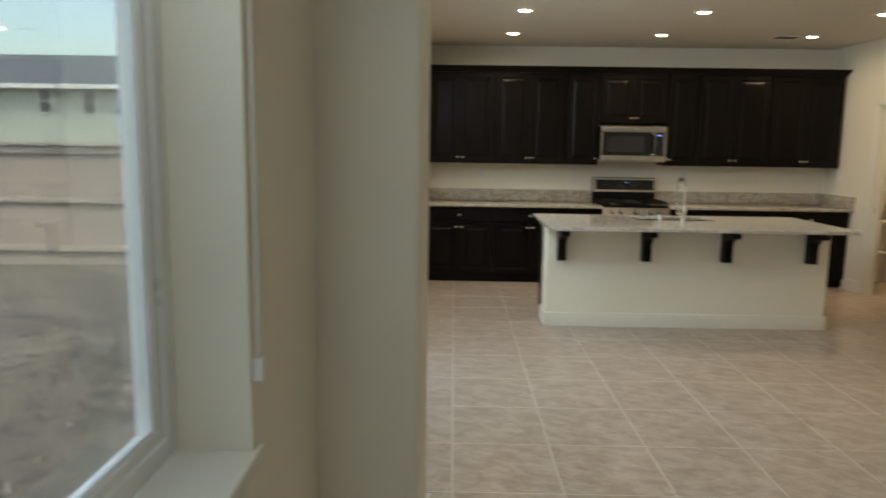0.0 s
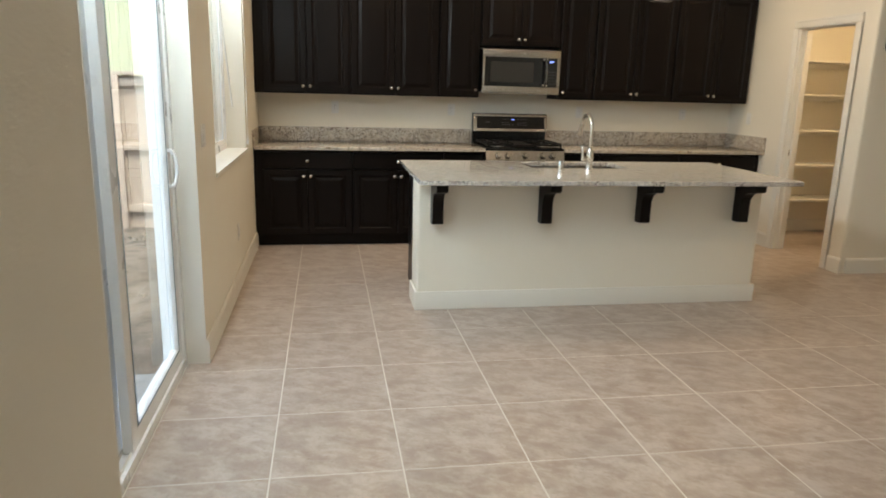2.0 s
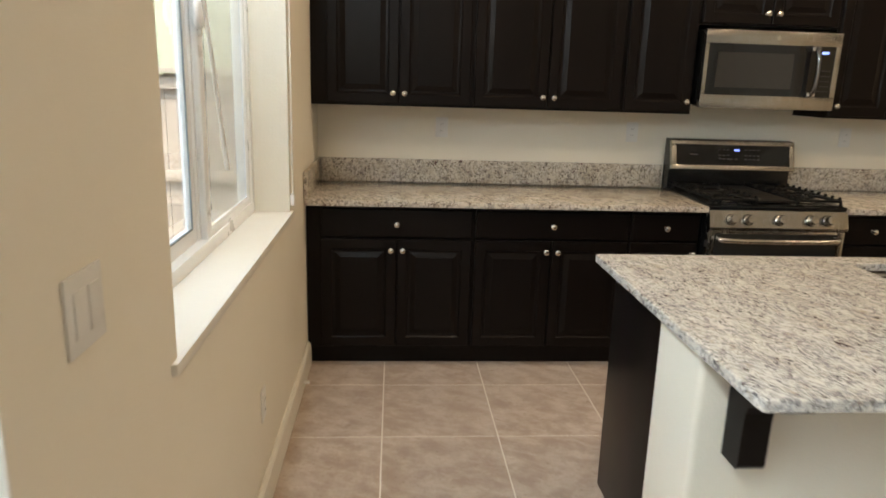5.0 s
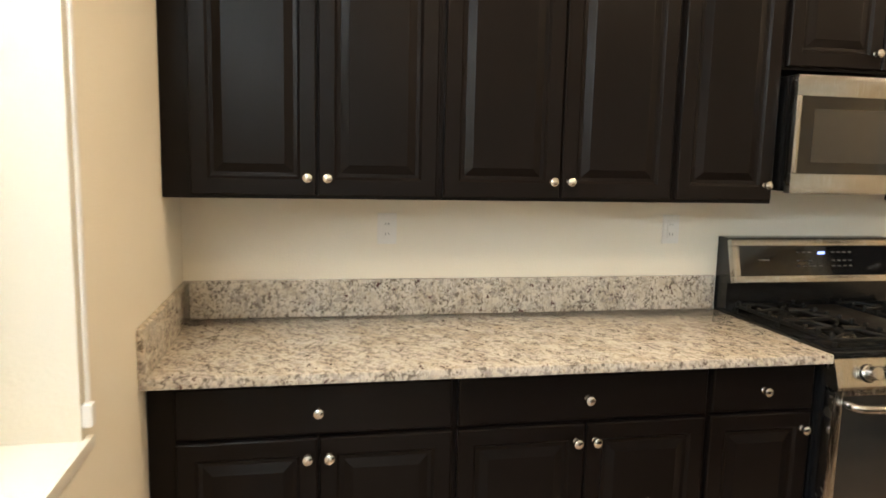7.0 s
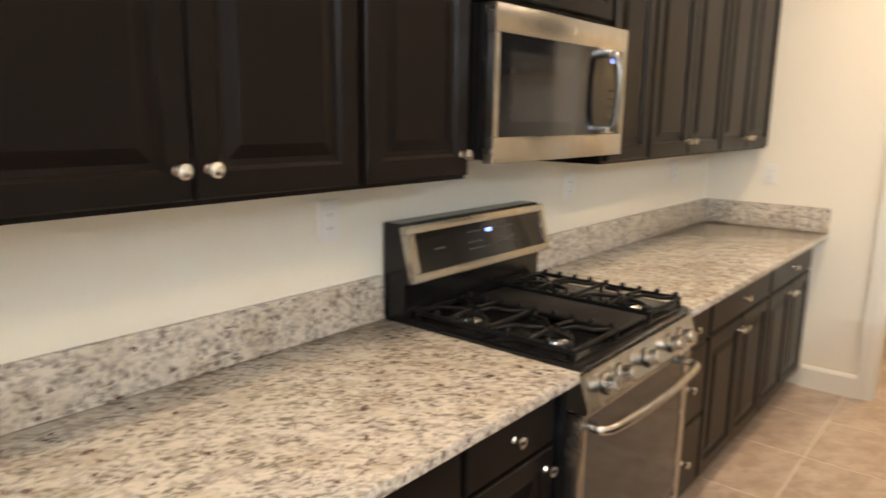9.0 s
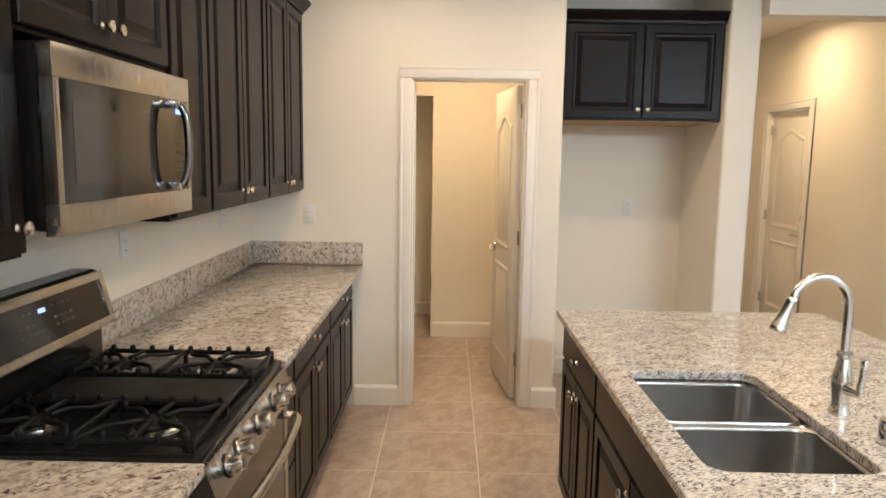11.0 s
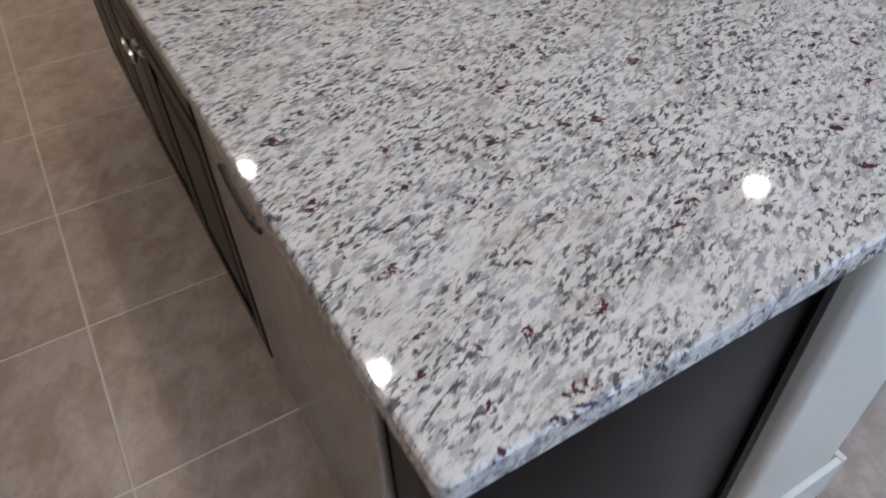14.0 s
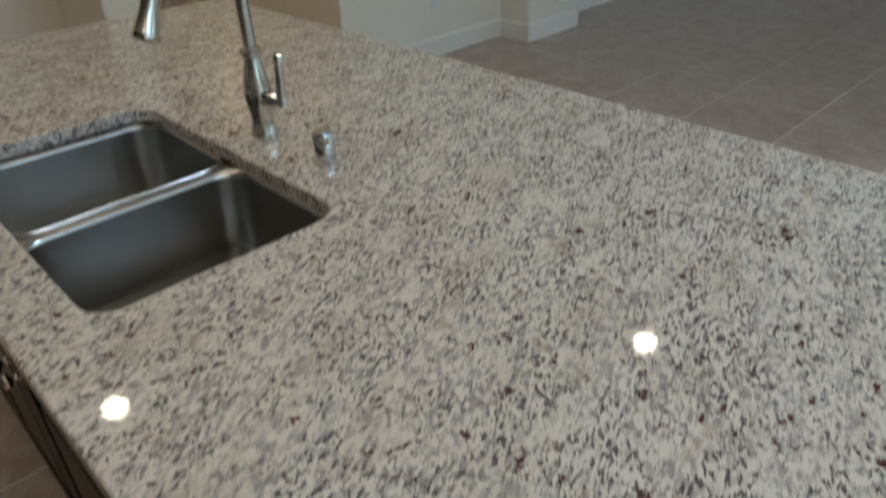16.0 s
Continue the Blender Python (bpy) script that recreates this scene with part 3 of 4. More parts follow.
def upper(x0, x1, doors, label, low=U0, left=0.012, right=0.012):
    w, top = x1 - x0, U1 - 0.012
    z = low + 0.012
    inner = w - left - right
    fronts = []
    if doors == 2:
        dw = (inner - 0.006) / 2
        fronts = [("door", left, z, dw, top - z, left + dw - 0.028, z + 0.055), ("door", left + dw + 0.006, z, dw, top - z, left + dw + 0.034, z + 0.055)]
    else:
        kx = left + inner - 0.028 if doors == 1 else left + 0.028
        fronts = [("door", left, z, inner, top - z, kx, z + 0.055)]
    return cabinet("upper_cabinet", at_back(x0, UD), w, -UD - 0.002, low, U1, fronts, label, GU)


DARK = "espresso-stained wooden wall cabinet with raised-panel doors"
upper(0.002, 0.862, 2, DARK, left=0.085)
upper(0.862, 1.690, 2, DARK)
upper(1.690, 2.085, 1, "narrow espresso-stained wall cabinet with one raised-panel door")
upper(2.085, 2.868, 2, "short espresso-stained wall cabinet above the microwave", low=1.845)
upper(2.868, 3.225, -1, "narrow espresso-stained wall cabinet with one raised-panel door")
upper(3.225, 4.055, 2, DARK)
upper(4.055, 4.892, 2, DARK, right=0.025)

# crown moulding
def crown(name, runs, label):
    """Cornice runs (x0, y0, x1, y1) that swell outwards to the right hand side."""
    bm = bmesh.new()
    prof = [(-0.012, U1 - 0.004), (0.004, U1 - 0.004), (0.006, U1 + 0.012), (0.016, U1 + 0.022), (0.030, U1 + 0.042), (0.042, U1 + 0.052), (0.046, U1 + 0.066), (-0.012, U1 + 0.066)]
    for x0, y0, x1, y1, e0, e1 in runs:
        a, b = Vector((x0, y0, 0)), Vector((x1, y1, 0))
        d = (b - a).normalized()
        n = Vector((d.y, -d.x, 0))
        ends = [[bm.verts.new(p + n * o + d * (s * o * e) + Vector((0, 0, z))) for o, z in prof] for p, s, e in ((a, -1, e0), (b, 1, e1))]
        for i in range(len(prof)):
            j = (i + 1) % len(prof)
            bm.faces.new((ends[0][i], ends[0][j], ends[1][j], ends[1][i]))
        bm.faces.new(ends[0])
        bm.faces.new(list(reversed(ends[1])))
    return structure(new(name, mesh_of(name, bm, ESPRESSO, True)), label, "crown moulding")


crown("crown_moulding", [(0.002, UD, 4.892, UD, 0, 1), (4.892, UD, 4.892, -0.002, 1, 0)], "dark stained crown moulding along the wall cabinets")

BY, BD = -0.64, 0.638


def lower(x0, x1, kind, label, left=0.010, right=0.010):
    w = x1 - x0
    inner = w - left - right
    dw = (inner - 0.006) / 2
    if kind == "drawers":
        fronts = [("drawer", left, z, inner, h, left + inner / 2, z + h / 2) for z, h in ((0.115, 0.285), (0.408, 0.292), (0.708, 0.155))]
    else:
        fronts = [("drawer", left, 0.715, inner, 0.148, left + inner / 2, 0.785)]
        if kind == "pair":
            fronts += [("door", left, 0.115, dw, 0.588, left + dw - 0.028, 0.648), ("door", left + dw + 0.006, 0.115, dw, 0.588, left + dw + 0.034, 0.648)]
        else:
            fronts += [("door", left, 0.115, inner, 0.588, left + inner - 0.030, 0.648)]
    return cabinet("base_cabinet", at_back(x0, BY), w, BD, 0.0, 0.882, fronts, label, GB, toe=0.10)


BASE = "espresso-stained base cabinet with drawer and two raised-panel doors"
lower(0.002, 0.868, "pair", BASE, left=0.075)
lower(0.868, 1.700, "pair", BASE)
lower(1.700, 2.085, "single", "narrow espresso-stained base cabinet with drawer and door")
lower(2.855, 3.235, "drawers", "espresso-stained base cabinet with three drawers")
lower(3.235, 4.060, "pair", BASE)
lower(4.060, XR - 0.002, "pair", BASE, right=0.05)

TOP, THICK = 0.914, 0.030


def slab(name, label, *boxes):
    return tagged(solid(name, GRANITE, *boxes, bevel=0.004), label, "countertop")


CF = -0.70
tagged(slab("countertop", "speckled grey and white granite countertop slab", (0.002, 2.087, CF, -0.002, TOP - THICK, TOP)), group="granite counters")
tagged(slab("countertop", "speckled grey and white granite countertop slab", (2.851, XR - 0.002, CF, -0.002, TOP - THICK, TOP)), group="granite counters")
SPL = 1.052
for name, b in (("backsplash", (0.024, 2.083, -0.022, -0.001, TOP + 0.001, SPL)), ("backsplash", (2.858, XR - 0.024, -0.022, -0.001, TOP + 0.001, SPL)), ("backsplash", (0.001, 0.022, CF, -0.001, TOP + 0.001, SPL)), ("backsplash", (XR - 0.022, XR - 0.001, CF, -0.001, TOP + 0.001, SPL))):
    tagged(solid(name, GRANITE, b, bevel=0.002), "low speckled granite backsplash strip", "backsplash", "granite backsplashes")


# ---- gas range ----
def gas_range(x0, x1):
    root = base("gas_range", ((x0 + x1) / 2, -0.35, 0.0), "stainless steel gas range with black cooktop and oven", "stove")
    w = x1 - x0
    kid(solid("body", BLACK, (x0 + 0.002, x1 - 0.002, -0.665, -0.012, 0.03, 0.90), bevel=0.003), root)
    for x in (x0 + 0.06, x1 - 0.06):
        for y in (-0.08, -0.60):
            kid(solid("foot", SLOT, (x - 0.02, x + 0.02, y - 0.02, y + 0.02, 0.0, 0.031)), root)
    bm = bmesh.new()
    box(bm, x0, x1, -0.690, -0.012, 0.900, 0.922, 0.006)
    box(bm, x0 + 0.012, x1 - 0.012, -0.672, -0.105, 0.922, 0.927, 0.002)
    kid(new("cooktop", mesh_of("cooktop", bm, BLACK, True)), root)
    # front: control strip, oven door, drawer
    bm = bmesh.new()
    prof = [(-0.665, 0.800), (-0.722, 0.800), (-0.724, 0.812), (-0.696, 0.898), (-0.665, 0.898)]
    ends = [[bm.verts.new((x, y, z)) for y, z in prof] for x in (x0 + 0.001, x1 - 0.001)]
    for i in range(5):
        j = (i + 1) % 5
        bm.faces.new((ends[0][i], ends[0][j], ends[1][j], ends[1][i]))
    bm.faces.new(ends[0])
    bm.faces.new(list(reversed(ends[1])))
    kid(new("control_strip", mesh_of("control_strip", bm, STEEL)), root)
    tilt = pose(0, 0, 0, 72, 0, 0)
    for fx in (0.155, 0.275, 0.50, 0.725, 0.845):
        m = Matrix.Translation((x0 + w * fx, -0.711, 0.852)) @ tilt
        dial = turned("burner_knob", STEEL, [(0.027, 0.0), (0.027, 0.007), (0.0225, 0.010), (0.022, 0.040), (0.0195, 0.044), (0.001, 0.045)], m, 24)
        kid(dial, root)
        # black ring added for the shadowed gap round the knob
        kid(turned("knob_collar", BLACK, [(0.0305, -0.002), (0.0305, 0.003), (0.0262, 0.004)], m, 24), root)
    door = kid(solid("oven_door", STEEL, (x0 + 0.003, x0 + 0.040, -0.705, -0.666, 0.235, 0.790), (x1 - 0.040, x1 - 0.003, -0.705, -0.666, 0.235, 0.790), (x0 + 0.040, x1 - 0.040, -0.705, -0.666, 0.235, 0.262), (x0 + 0.040, x1 - 0.040, -0.703, -0.666, 0.775, 0.790), bevel=0.003), root)
    tagged(under(solid("window", DARK_WINDOW, (x0 + 0.0405, x1 - 0.0405, -0.701, -0.668, 0.2625, 0.7745)), door), "black oven glass")
    bar = smooth_path([(x0 + 0.055, -0.704, 0.752), (x0 + 0.058, -0.745, 0.750), (x0 + 0.14, -0.762, 0.748), (x0 + w / 2, -0.772, 0.748), (x1 - 0.14, -0.762, 0.748), (x1 - 0.058, -0.745, 0.750), (x1 - 0.055, -0.704, 0.752)], 6)
    tagged(under(tube("handle", STEEL, bar, 0.0135), door), "curved stainless bar handle")
    kid(solid("warming_drawer", STEEL, (x0 + 0.003, x1 - 0.003, -0.703, -0.666, 0.05, 0.228), bevel=0.004), root)
    # backguard
    bm = bmesh.new()
    prof = [(-0.012, 0.922), (-0.095, 0.922), (-0.095, 1.035), (-0.135, 1.040), (-0.092, 1.208), (-0.075, 1.216), (-0.012, 1.216)]
    ends = [[bm.verts.new((x, y, z)) for y, z in prof] for x in (x0 + 0.001, x1 - 0.001)]
    for i in range(len(prof)):
        j = (i + 1) % len(prof)
        bm.faces.new((ends[0][i], ends[0][j], ends[1][j], ends[1][i]))
    bm.faces.new(ends[0])
    bm.faces.new(list(reversed(ends[1])))
    kid(new("backguard", mesh_of("backguard", bm, BLACK)), root)
    # tilted panel: local x across, z up the slope, -y out
    slope = math.degrees(math.atan2(0.043, 0.168))
    m = pose(x0 - 0.001, -0.1355, 1.042, -slope, 0, 0)
    ht = math.hypot(0.043, 0.168)
    bm = bmesh.new()
    wide = w + 0.002
    for b in ((0, wide, -0.012, 0.016, 0, 0.026), (0, wide, -0.012, 0.016, ht - 0.026, ht), (0, 0.030, -0.012, 0.016, 0.026, ht - 0.026), (wide - 0.030, wide, -0.012, 0.016, 0.026, ht - 0.026)):
        box(bm, *b, 0.002)
    bmesh.ops.transform(bm, matrix=m, verts=bm.verts)
    frame_part = kid(new("panel_frame", mesh_of("panel_frame", bm, STEEL, True)), root)

    def on_panel(name, mat, *boxes):
        bm = bmesh.new()
        for b in boxes:
            box(bm, *b)
        bmesh.ops.transform(bm, matrix=m, verts=bm.verts)
        return kid(new(name, mesh_of(name, bm, mat)), root)

    on_panel("control_glass", BLACK_GLASS, (0.030, wide - 0.030, -0.006, 0.0, 0.026, ht - 0.026))
    on_panel("display", DISPLAY, (0.387, 0.420, -0.0066, -0.006, 0.112, 0.124))
    marks = [(0.29 + 0.026 * i, 0.306 + 0.026 * i, -0.0066, -0.006, z, z + 0.006) for i in range(3) for z in (0.062, 0.084, 0.118)]
    marks += [(0.45 + 0.026 * i, 0.466 + 0.026 * i, -0.0066, -0.006, z, z + 0.006) for i in range(4) for z in (0.062, 0.084, 0.118)]
    marks += [(0.36, 0.375, -0.0066, -0.006, 0.062, 0.068), (0.39, 0.405, -0.0066, -0.006, 0.062, 0.068), (0.115, 0.165, -0.0066, -0.006, 0.086, 0.093)]
    tagged(on_panel("button_marks", GREY_MARK, *marks), kind="stuff")
    # burners
    spots = [(0.20, -0.235, 0.038), (0.20, -0.525, 0.050), (0.80, -0.235, 0.044), (0.80, -0.525, 0.050), (0.50, -0.38, 0.045)]
    for fx, y, r in spots[:4]:
        m2 = Matrix.Translation((x0 + w * fx, y, 0.927))
        kid(turned("burner", STEEL, [(r + 0.012, 0), (r + 0.010, 0.006), (r, 0.010), (r - 0.002, 0.012)], m2, 24), root)
        kid(turned("burner_cap", IRON, [(r, 0.0121), (r, 0.018), (r - 0.006, 0.022), (0.001, 0.023)], m2, 24), root)
    # cast-iron grates, left and right
    for side in (0, 1):
        a, b = (x0 + 0.020, x0 + 0.272) if side == 0 else (x1 - 0.272, x1 - 0.020)
        bm = bmesh.new()
        z0, z1 = 0.943, 0.957
        f0, f1 = -0.668, -0.125
        for bx in ((a, a + 0.011, f0, f1), (b - 0.011, b, f0, f1), (a + 0.011, b - 0.011, f0, f0 + 0.011), (a + 0.011, b - 0.011, f1 - 0.011, f1), (a + 0.011, b - 0.011, -0.385, -0.374)):
            box(bm, *bx, z0, z1, 0.003, 1)
        for x in (a + 0.006, b - 0.006):
            for y in (f0 + 0.006, -0.38, f1 - 0.006):
                box(bm, x - 0.006, x + 0.006, y - 0.006, y + 0.006, 0.9275, z0 + 0.001)
        for k in range(9):
            y = f0 + 0.02 + k * (f1 - f0 - 0.04) / 8
            for e in (a + 0.0055, b - 0.0055):
                box(bm, e - 0.009, e + 0.009, y - 0.0075, y + 0.0075, z0 + 0.004, z1 + 0.014, 0.005, 1)
        grate = kid(new("grate", mesh_of("grate", bm, IRON, True)), root)
        cx = (a + b) / 2
        for cy in (-0.525, -0.245):
            for sx in (-1, 1):
                for sy in (-1, 1):
                    pts = smooth_path([(cx + sx * 0.012, cy + sy * 0.022, 0.955), (cx + sx * 0.045, cy + sy * 0.050, 0.960), (cx + sx * 0.060, cy + sy * 0.095, 0.957), (cx + sx * 0.118, cy + sy * 0.125, 0.950)], 3)
                    under(tube("finger", IRON, pts, 0.0068, 2), grate)
            for sx in (-1, 1):
                under(tube("finger", IRON, [(cx + sx * 0.02, cy, 0.958), (cx + sx * 0.118, cy, 0.951)], 0.0068, 2), grate)
    bm = bmesh.new()
    box(bm, x0 + 0.280, x1 - 0.280, -0.660, -0.135, 0.936, 0.948, 0.005)
    box(bm, x0 + 0.292, x1 - 0.292, -0.648, -0.147, 0.944, 0.951, 0.002)
    box(bm, x0 + 0.30, x0 + 0.32, -0.63, -0.61, 0.9275, 0.937)
    box(bm, x1 - 0.32, x1 - 0.30, -0.18, -0.16, 0.9275, 0.937)
    kid(new("griddle_plate", mesh_of("griddle_plate", bm, GRIDDLE, True)), root)
    return root


gas_range(2.091, 2.847)


# ---- microwave over the range ----
def microwave(x0, x1, z0, z1, y):
    root = base("microwave", ((x0 + x1) / 2, y / 2, z0), "stainless steel over-the-range microwave with black glass door", "microwave")
    kid(solid("case", BLACK, (x0 + 0.003, x1 - 0.003, y + 0.035, -0.002, z0 + 0.012, z1), (x0 + 0.1, x1 - 0.1, y + 0.08, -0.08, z0, z0 + 0.0125), bevel=0.002), root)
    face = kid(solid("door", STEEL, (x0, x1, y, y + 0.034, z1 - 0.072, z1), (x0, x1, y, y + 0.034, z0, z0 + 0.070), (x0, x0 + 0.022, y, y + 0.034, z0 + 0.070, z1 - 0.072), (x1 - 0.030, x1, y, y + 0.034, z0 + 0.070, z1 - 0.072), bevel=0.0025), root)
    under(solid("window_glass", BLACK_GLASS, (x0 + 0.0225, x1 - 0.0305, y + 0.003, y + 0.033, z0 + 0.0705, z1 - 0.0725)), face)
    under(solid("window_screen", DARK_WINDOW, (x0 + 0.075, x0 + 0.50, y + 0.0022, y + 0.0035, z0 + 0.110, z1 - 0.115)), face)
    hx = x1 - 0.155
    bar = smooth_path([(hx, y + 0.004, z1 - 0.085), (hx, y - 0.030, z1 - 0.088), (hx + 0.006, y - 0.046, z1 - 0.13), (hx + 0.008, y - 0.050, (z0 + z1) / 2), (hx + 0.006, y - 0.046, z0 + 0.13), (hx, y - 0.030, z0 + 0.086), (hx, y + 0.004, z0 + 0.083)], 5)
    tagged(under(tube("handle", CHROME_DARK_REFLECTION, bar, 0.012), face), "curved chrome bar handle, dark reflections put into its colour")
    for zc in (z1 - 0.087, z0 + 0.085):
        tagged(under(solid("handle_bracket", CHROME, (hx - 0.026, hx + 0.022, y - 0.034, y + 0.003, zc - 0.011, zc + 0.011), bevel=0.004), face), "polished chrome end bracket")
    under(solid("display", DISPLAY, (x1 - 0.105, x1 - 0.065, y + 0.0018, y + 0.0032, z1 - 0.112, z1 - 0.098)), face)
    keys = [(x1 - 0.108 + 0.018 * i, x1 - 0.098 + 0.018 * i, y + 0.0018, y + 0.0032, z0 + 0.10 + 0.027 * j, z0 + 0.105 + 0.027 * j) for i in range(4) for j in range(5)]
    tagged(under(solid("key_marks", GREY_MARK, *keys), face), kind="stuff")
    dial = turned("round_badge", NICKEL, [(0.013, 0.0), (0.013, 0.0015), (0.011, 0.002), (0.001, 0.002)], Matrix.Translation(((x0 + x1) / 2 + 0.02, y + 0.001, z1 - 0.036)) @ pose(0, 0, 0, 90, 0, 0), 24)
    under(dial, face)
    return root


microwave(2.098, 2.856, 1.412, 1.822, -0.405)


# ---- wall plates ----
def plate(m, label, kind="outlet"):
    """An outlet or switch plate on m's x-z plane, facing -y."""
    root = base("outlet" if kind == "outlet" else "light_switch", m @ Vector((0, 0, 0)), label, "outlet" if kind == "outlet" else "light switch", "wall plates")
    def piece(name, mat, *boxes, bevel=0.0):
        bm = bmesh.new()
        for b in boxes:
            box(bm, *b, bevel=bevel)
        bmesh.ops.transform(bm, matrix=m, verts=bm.verts)
        return kid(new(name, mesh_of(name, bm, mat, bevel > 0)), root)
    half = 0.036 if kind == "outlet" else 0.060
    piece("cover", PLASTIC, (-half, half, -0.006, -0.0005, -0.058, 0.058), bevel=0.002)
    for cx in (0.0,) if kind == "outlet" else (-0.024, 0.024):
        piece("insert", PLASTIC, (cx - 0.017, cx + 0.017, -0.009, -0.005, -0.034, 0.034), bevel=0.001)
    if kind == "outlet":
        tagged(piece("slots", SLOT, *((x - 0.001, x + 0.001, -0.0096, -0.0088, z - 0.004, z + 0.004) for x in (-0.006, 0.006) for z in (-0.02, 0.018))), kind="stuff")
    return root


for x in (0.728, 1.880, 3.226, 4.375):
    plate(pose(x, 0, 1.242), "white outlet plate on the kitchen wall")
plate(pose(XR, -0.366, 1.222, 0, 0, -90), "white outlet plate above the counter end")
plate(pose(5.65, -2.525, 1.248, 0, 0, -90), "white outlet plate in the refrigerator recess")
plate(pose(XH, -5.08, 0.373, 0, 0, -90), "white low outlet plate on the dining wall")
plate(pose(0, -3.16, 1.18, 0, 0, 90), "white switch plate beside the patio door", "switch")
plate(pose(0, -1.89, 0.40, 0, 0, 90), "white low outlet plate under the window")
tagged(solid("door_stop", PLASTIC, (0.016, 0.045, -0.945, -0.93, 0.035, 0.05), bevel=0.004), "small white stop on the baseboard", "door stop")

# ---- island ----
IX0, IX1 = 1.220, 3.668
island = base("kitchen_island", (2.45, -2.3, 0.0), "kitchen island with white painted knee wall", "island")
bm = bmesh.new()
post(bm, IX0, IX1, -2.575, -2.290, 0, TOP - THICK - 0.001, 0.018, lambda x, y: True)
kid(new("knee_wall", mesh_of("knee_wall", bm, WALL, True)), island)
bm = bmesh.new()
for b in ((IX0 - 0.015, IX1 + 0.015, -2.590, -2.5755), (IX0 - 0.015, IX0 - 0.0005, -2.5755, -2.2895), (IX1 + 0.0005, IX1 + 0.015, -2.5755, -2.2895), (IX0 - 0.015, 1.2555, -2.2893, -2.275)):
    box(bm, *b, 0.0, 0.125, 0.004)
kid(new("baseboard", mesh_of("baseboard", bm, TRIM, True)), island)
tagged(kid(solid("end_panel", ESPRESSO, (1.256, 1.274, -2.2885, -1.775, 0.0, TOP - THICK - 0.001), (1.274, 1.386, -1.79, -1.772, 0.0, TOP - THICK - 0.001), (1.248, 1.2555, -2.2888, -2.264, 0.133, TOP - THICK - 0.001), bevel=0.001), island), "dark stained end panel")



def island_unit(x0, x1, kind, label):
    m = pose(x1, -1.755, 0, 0, 0, 180)
    w = x1 - x0
    dw = (w - 0.026) / 2
    fronts = [("door", 0.010, 0.115, dw, 0.588, 0.010 + dw - 0.028, 0.645), ("door", 0.016 + dw, 0.115, dw, 0.588, 0.016 + dw + 0.028, 0.645)]
    if kind == "sink":
        fronts.append(("panel", 0.010, 0.715, w - 0.02, 0.148, None, None))
    else:
        fronts.append(("drawer", 0.010, 0.715, w - 0.02, 0.148, w / 2, 0.785))
    return cabinet("island_cabinet", m, w, 0.53, 0.0, TOP - THICK - 0.001 if kind != "sink" else 0.69, fronts, label, GI, toe=0.10)


island_unit(1.996, 2.965, "sink", "espresso-stained sink cabinet with two raised-panel doors")
island_unit(2.965, 3.666, "pair", "espresso-stained island cabinet with drawer and two doors")


def dishwasher(x0, x1):
    root = base("dishwasher", ((x0 + x1) / 2, -2.05, 0.0), "stainless steel dishwasher built into the island", "dishwasher")
    kid(solid("tub", SLOT, (x0 + 0.004, x1 - 0.004, -2.285, -1.80, 0.02, 0.87)), root)
    kid(solid("toe_panel", BLACK, (x0 + 0.004, x1 - 0.004, -1.84, -1.80, 0.0, 0.10), bevel=0.002), root)
    door = kid(solid("door", STEEL, (x0 + 0.004, x1 - 0.004, -1.80, -1.756, 0.105, 0.768), bevel=0.006), root)
    kid(solid("control_panel", DARK_STEEL, (x0 + 0.004, x1 - 0.004, -1.80, -1.758, 0.772, 0.850), bevel=0.004), root)
    kid(solid("panel_edge", STEEL, (x0 + 0.004, x1 - 0.004, -1.80, -1.760, 0.8505, 0.858), bevel=0.002), root)
    cx = (x0 + x1) / 2 + 0.095
    arc = [(-0.085, 0.724), (-0.055, 0.708), (0.0, 0.702), (0.055, 0.708), (0.085, 0.724)]
    # no recess here: a dark bar paints the shade of the handle pocket
    under(tube("handle_pocket", SLOT, smooth_path([(cx + dx, -1.7565, z) for dx, z in arc], 4), 0.0052), door)
    under(tube("handle", DARK_STEEL, smooth_path([(cx + dx * 0.8, -1.7545, z + 0.010) for dx, z in arc], 4), 0.0028), door)
    return root


dishwasher(1.388, 1.994)

# island top with the sink cut-out
SX0, SX1, SY0, SY1 = 2.095, 2.825, -2.222, -1.822
IC = (1.186, 3.724, -2.918, -1.729)
def rounded(x0, x1, y0, y1, r, n=6):
    out = []
    for cx, cy, a in ((x1 - r, y1 - r, 0), (x0 + r, y1 - r, 90), (x0 + r, y0 + r, 180), (x1 - r, y0 + r, 270)):
        out += [(cx + r * math.cos(radians(a + 90 * i / n)), cy + r * math.sin(radians(a + 90 * i / n))) for i in range(n + 1)]
    return out


bm = bmesh.new()
outer = rounded(*IC[:2], *IC[2:], 0.012)
inner = rounded(SX0, SX1, SY0, SY1, 0.055)
rims = []
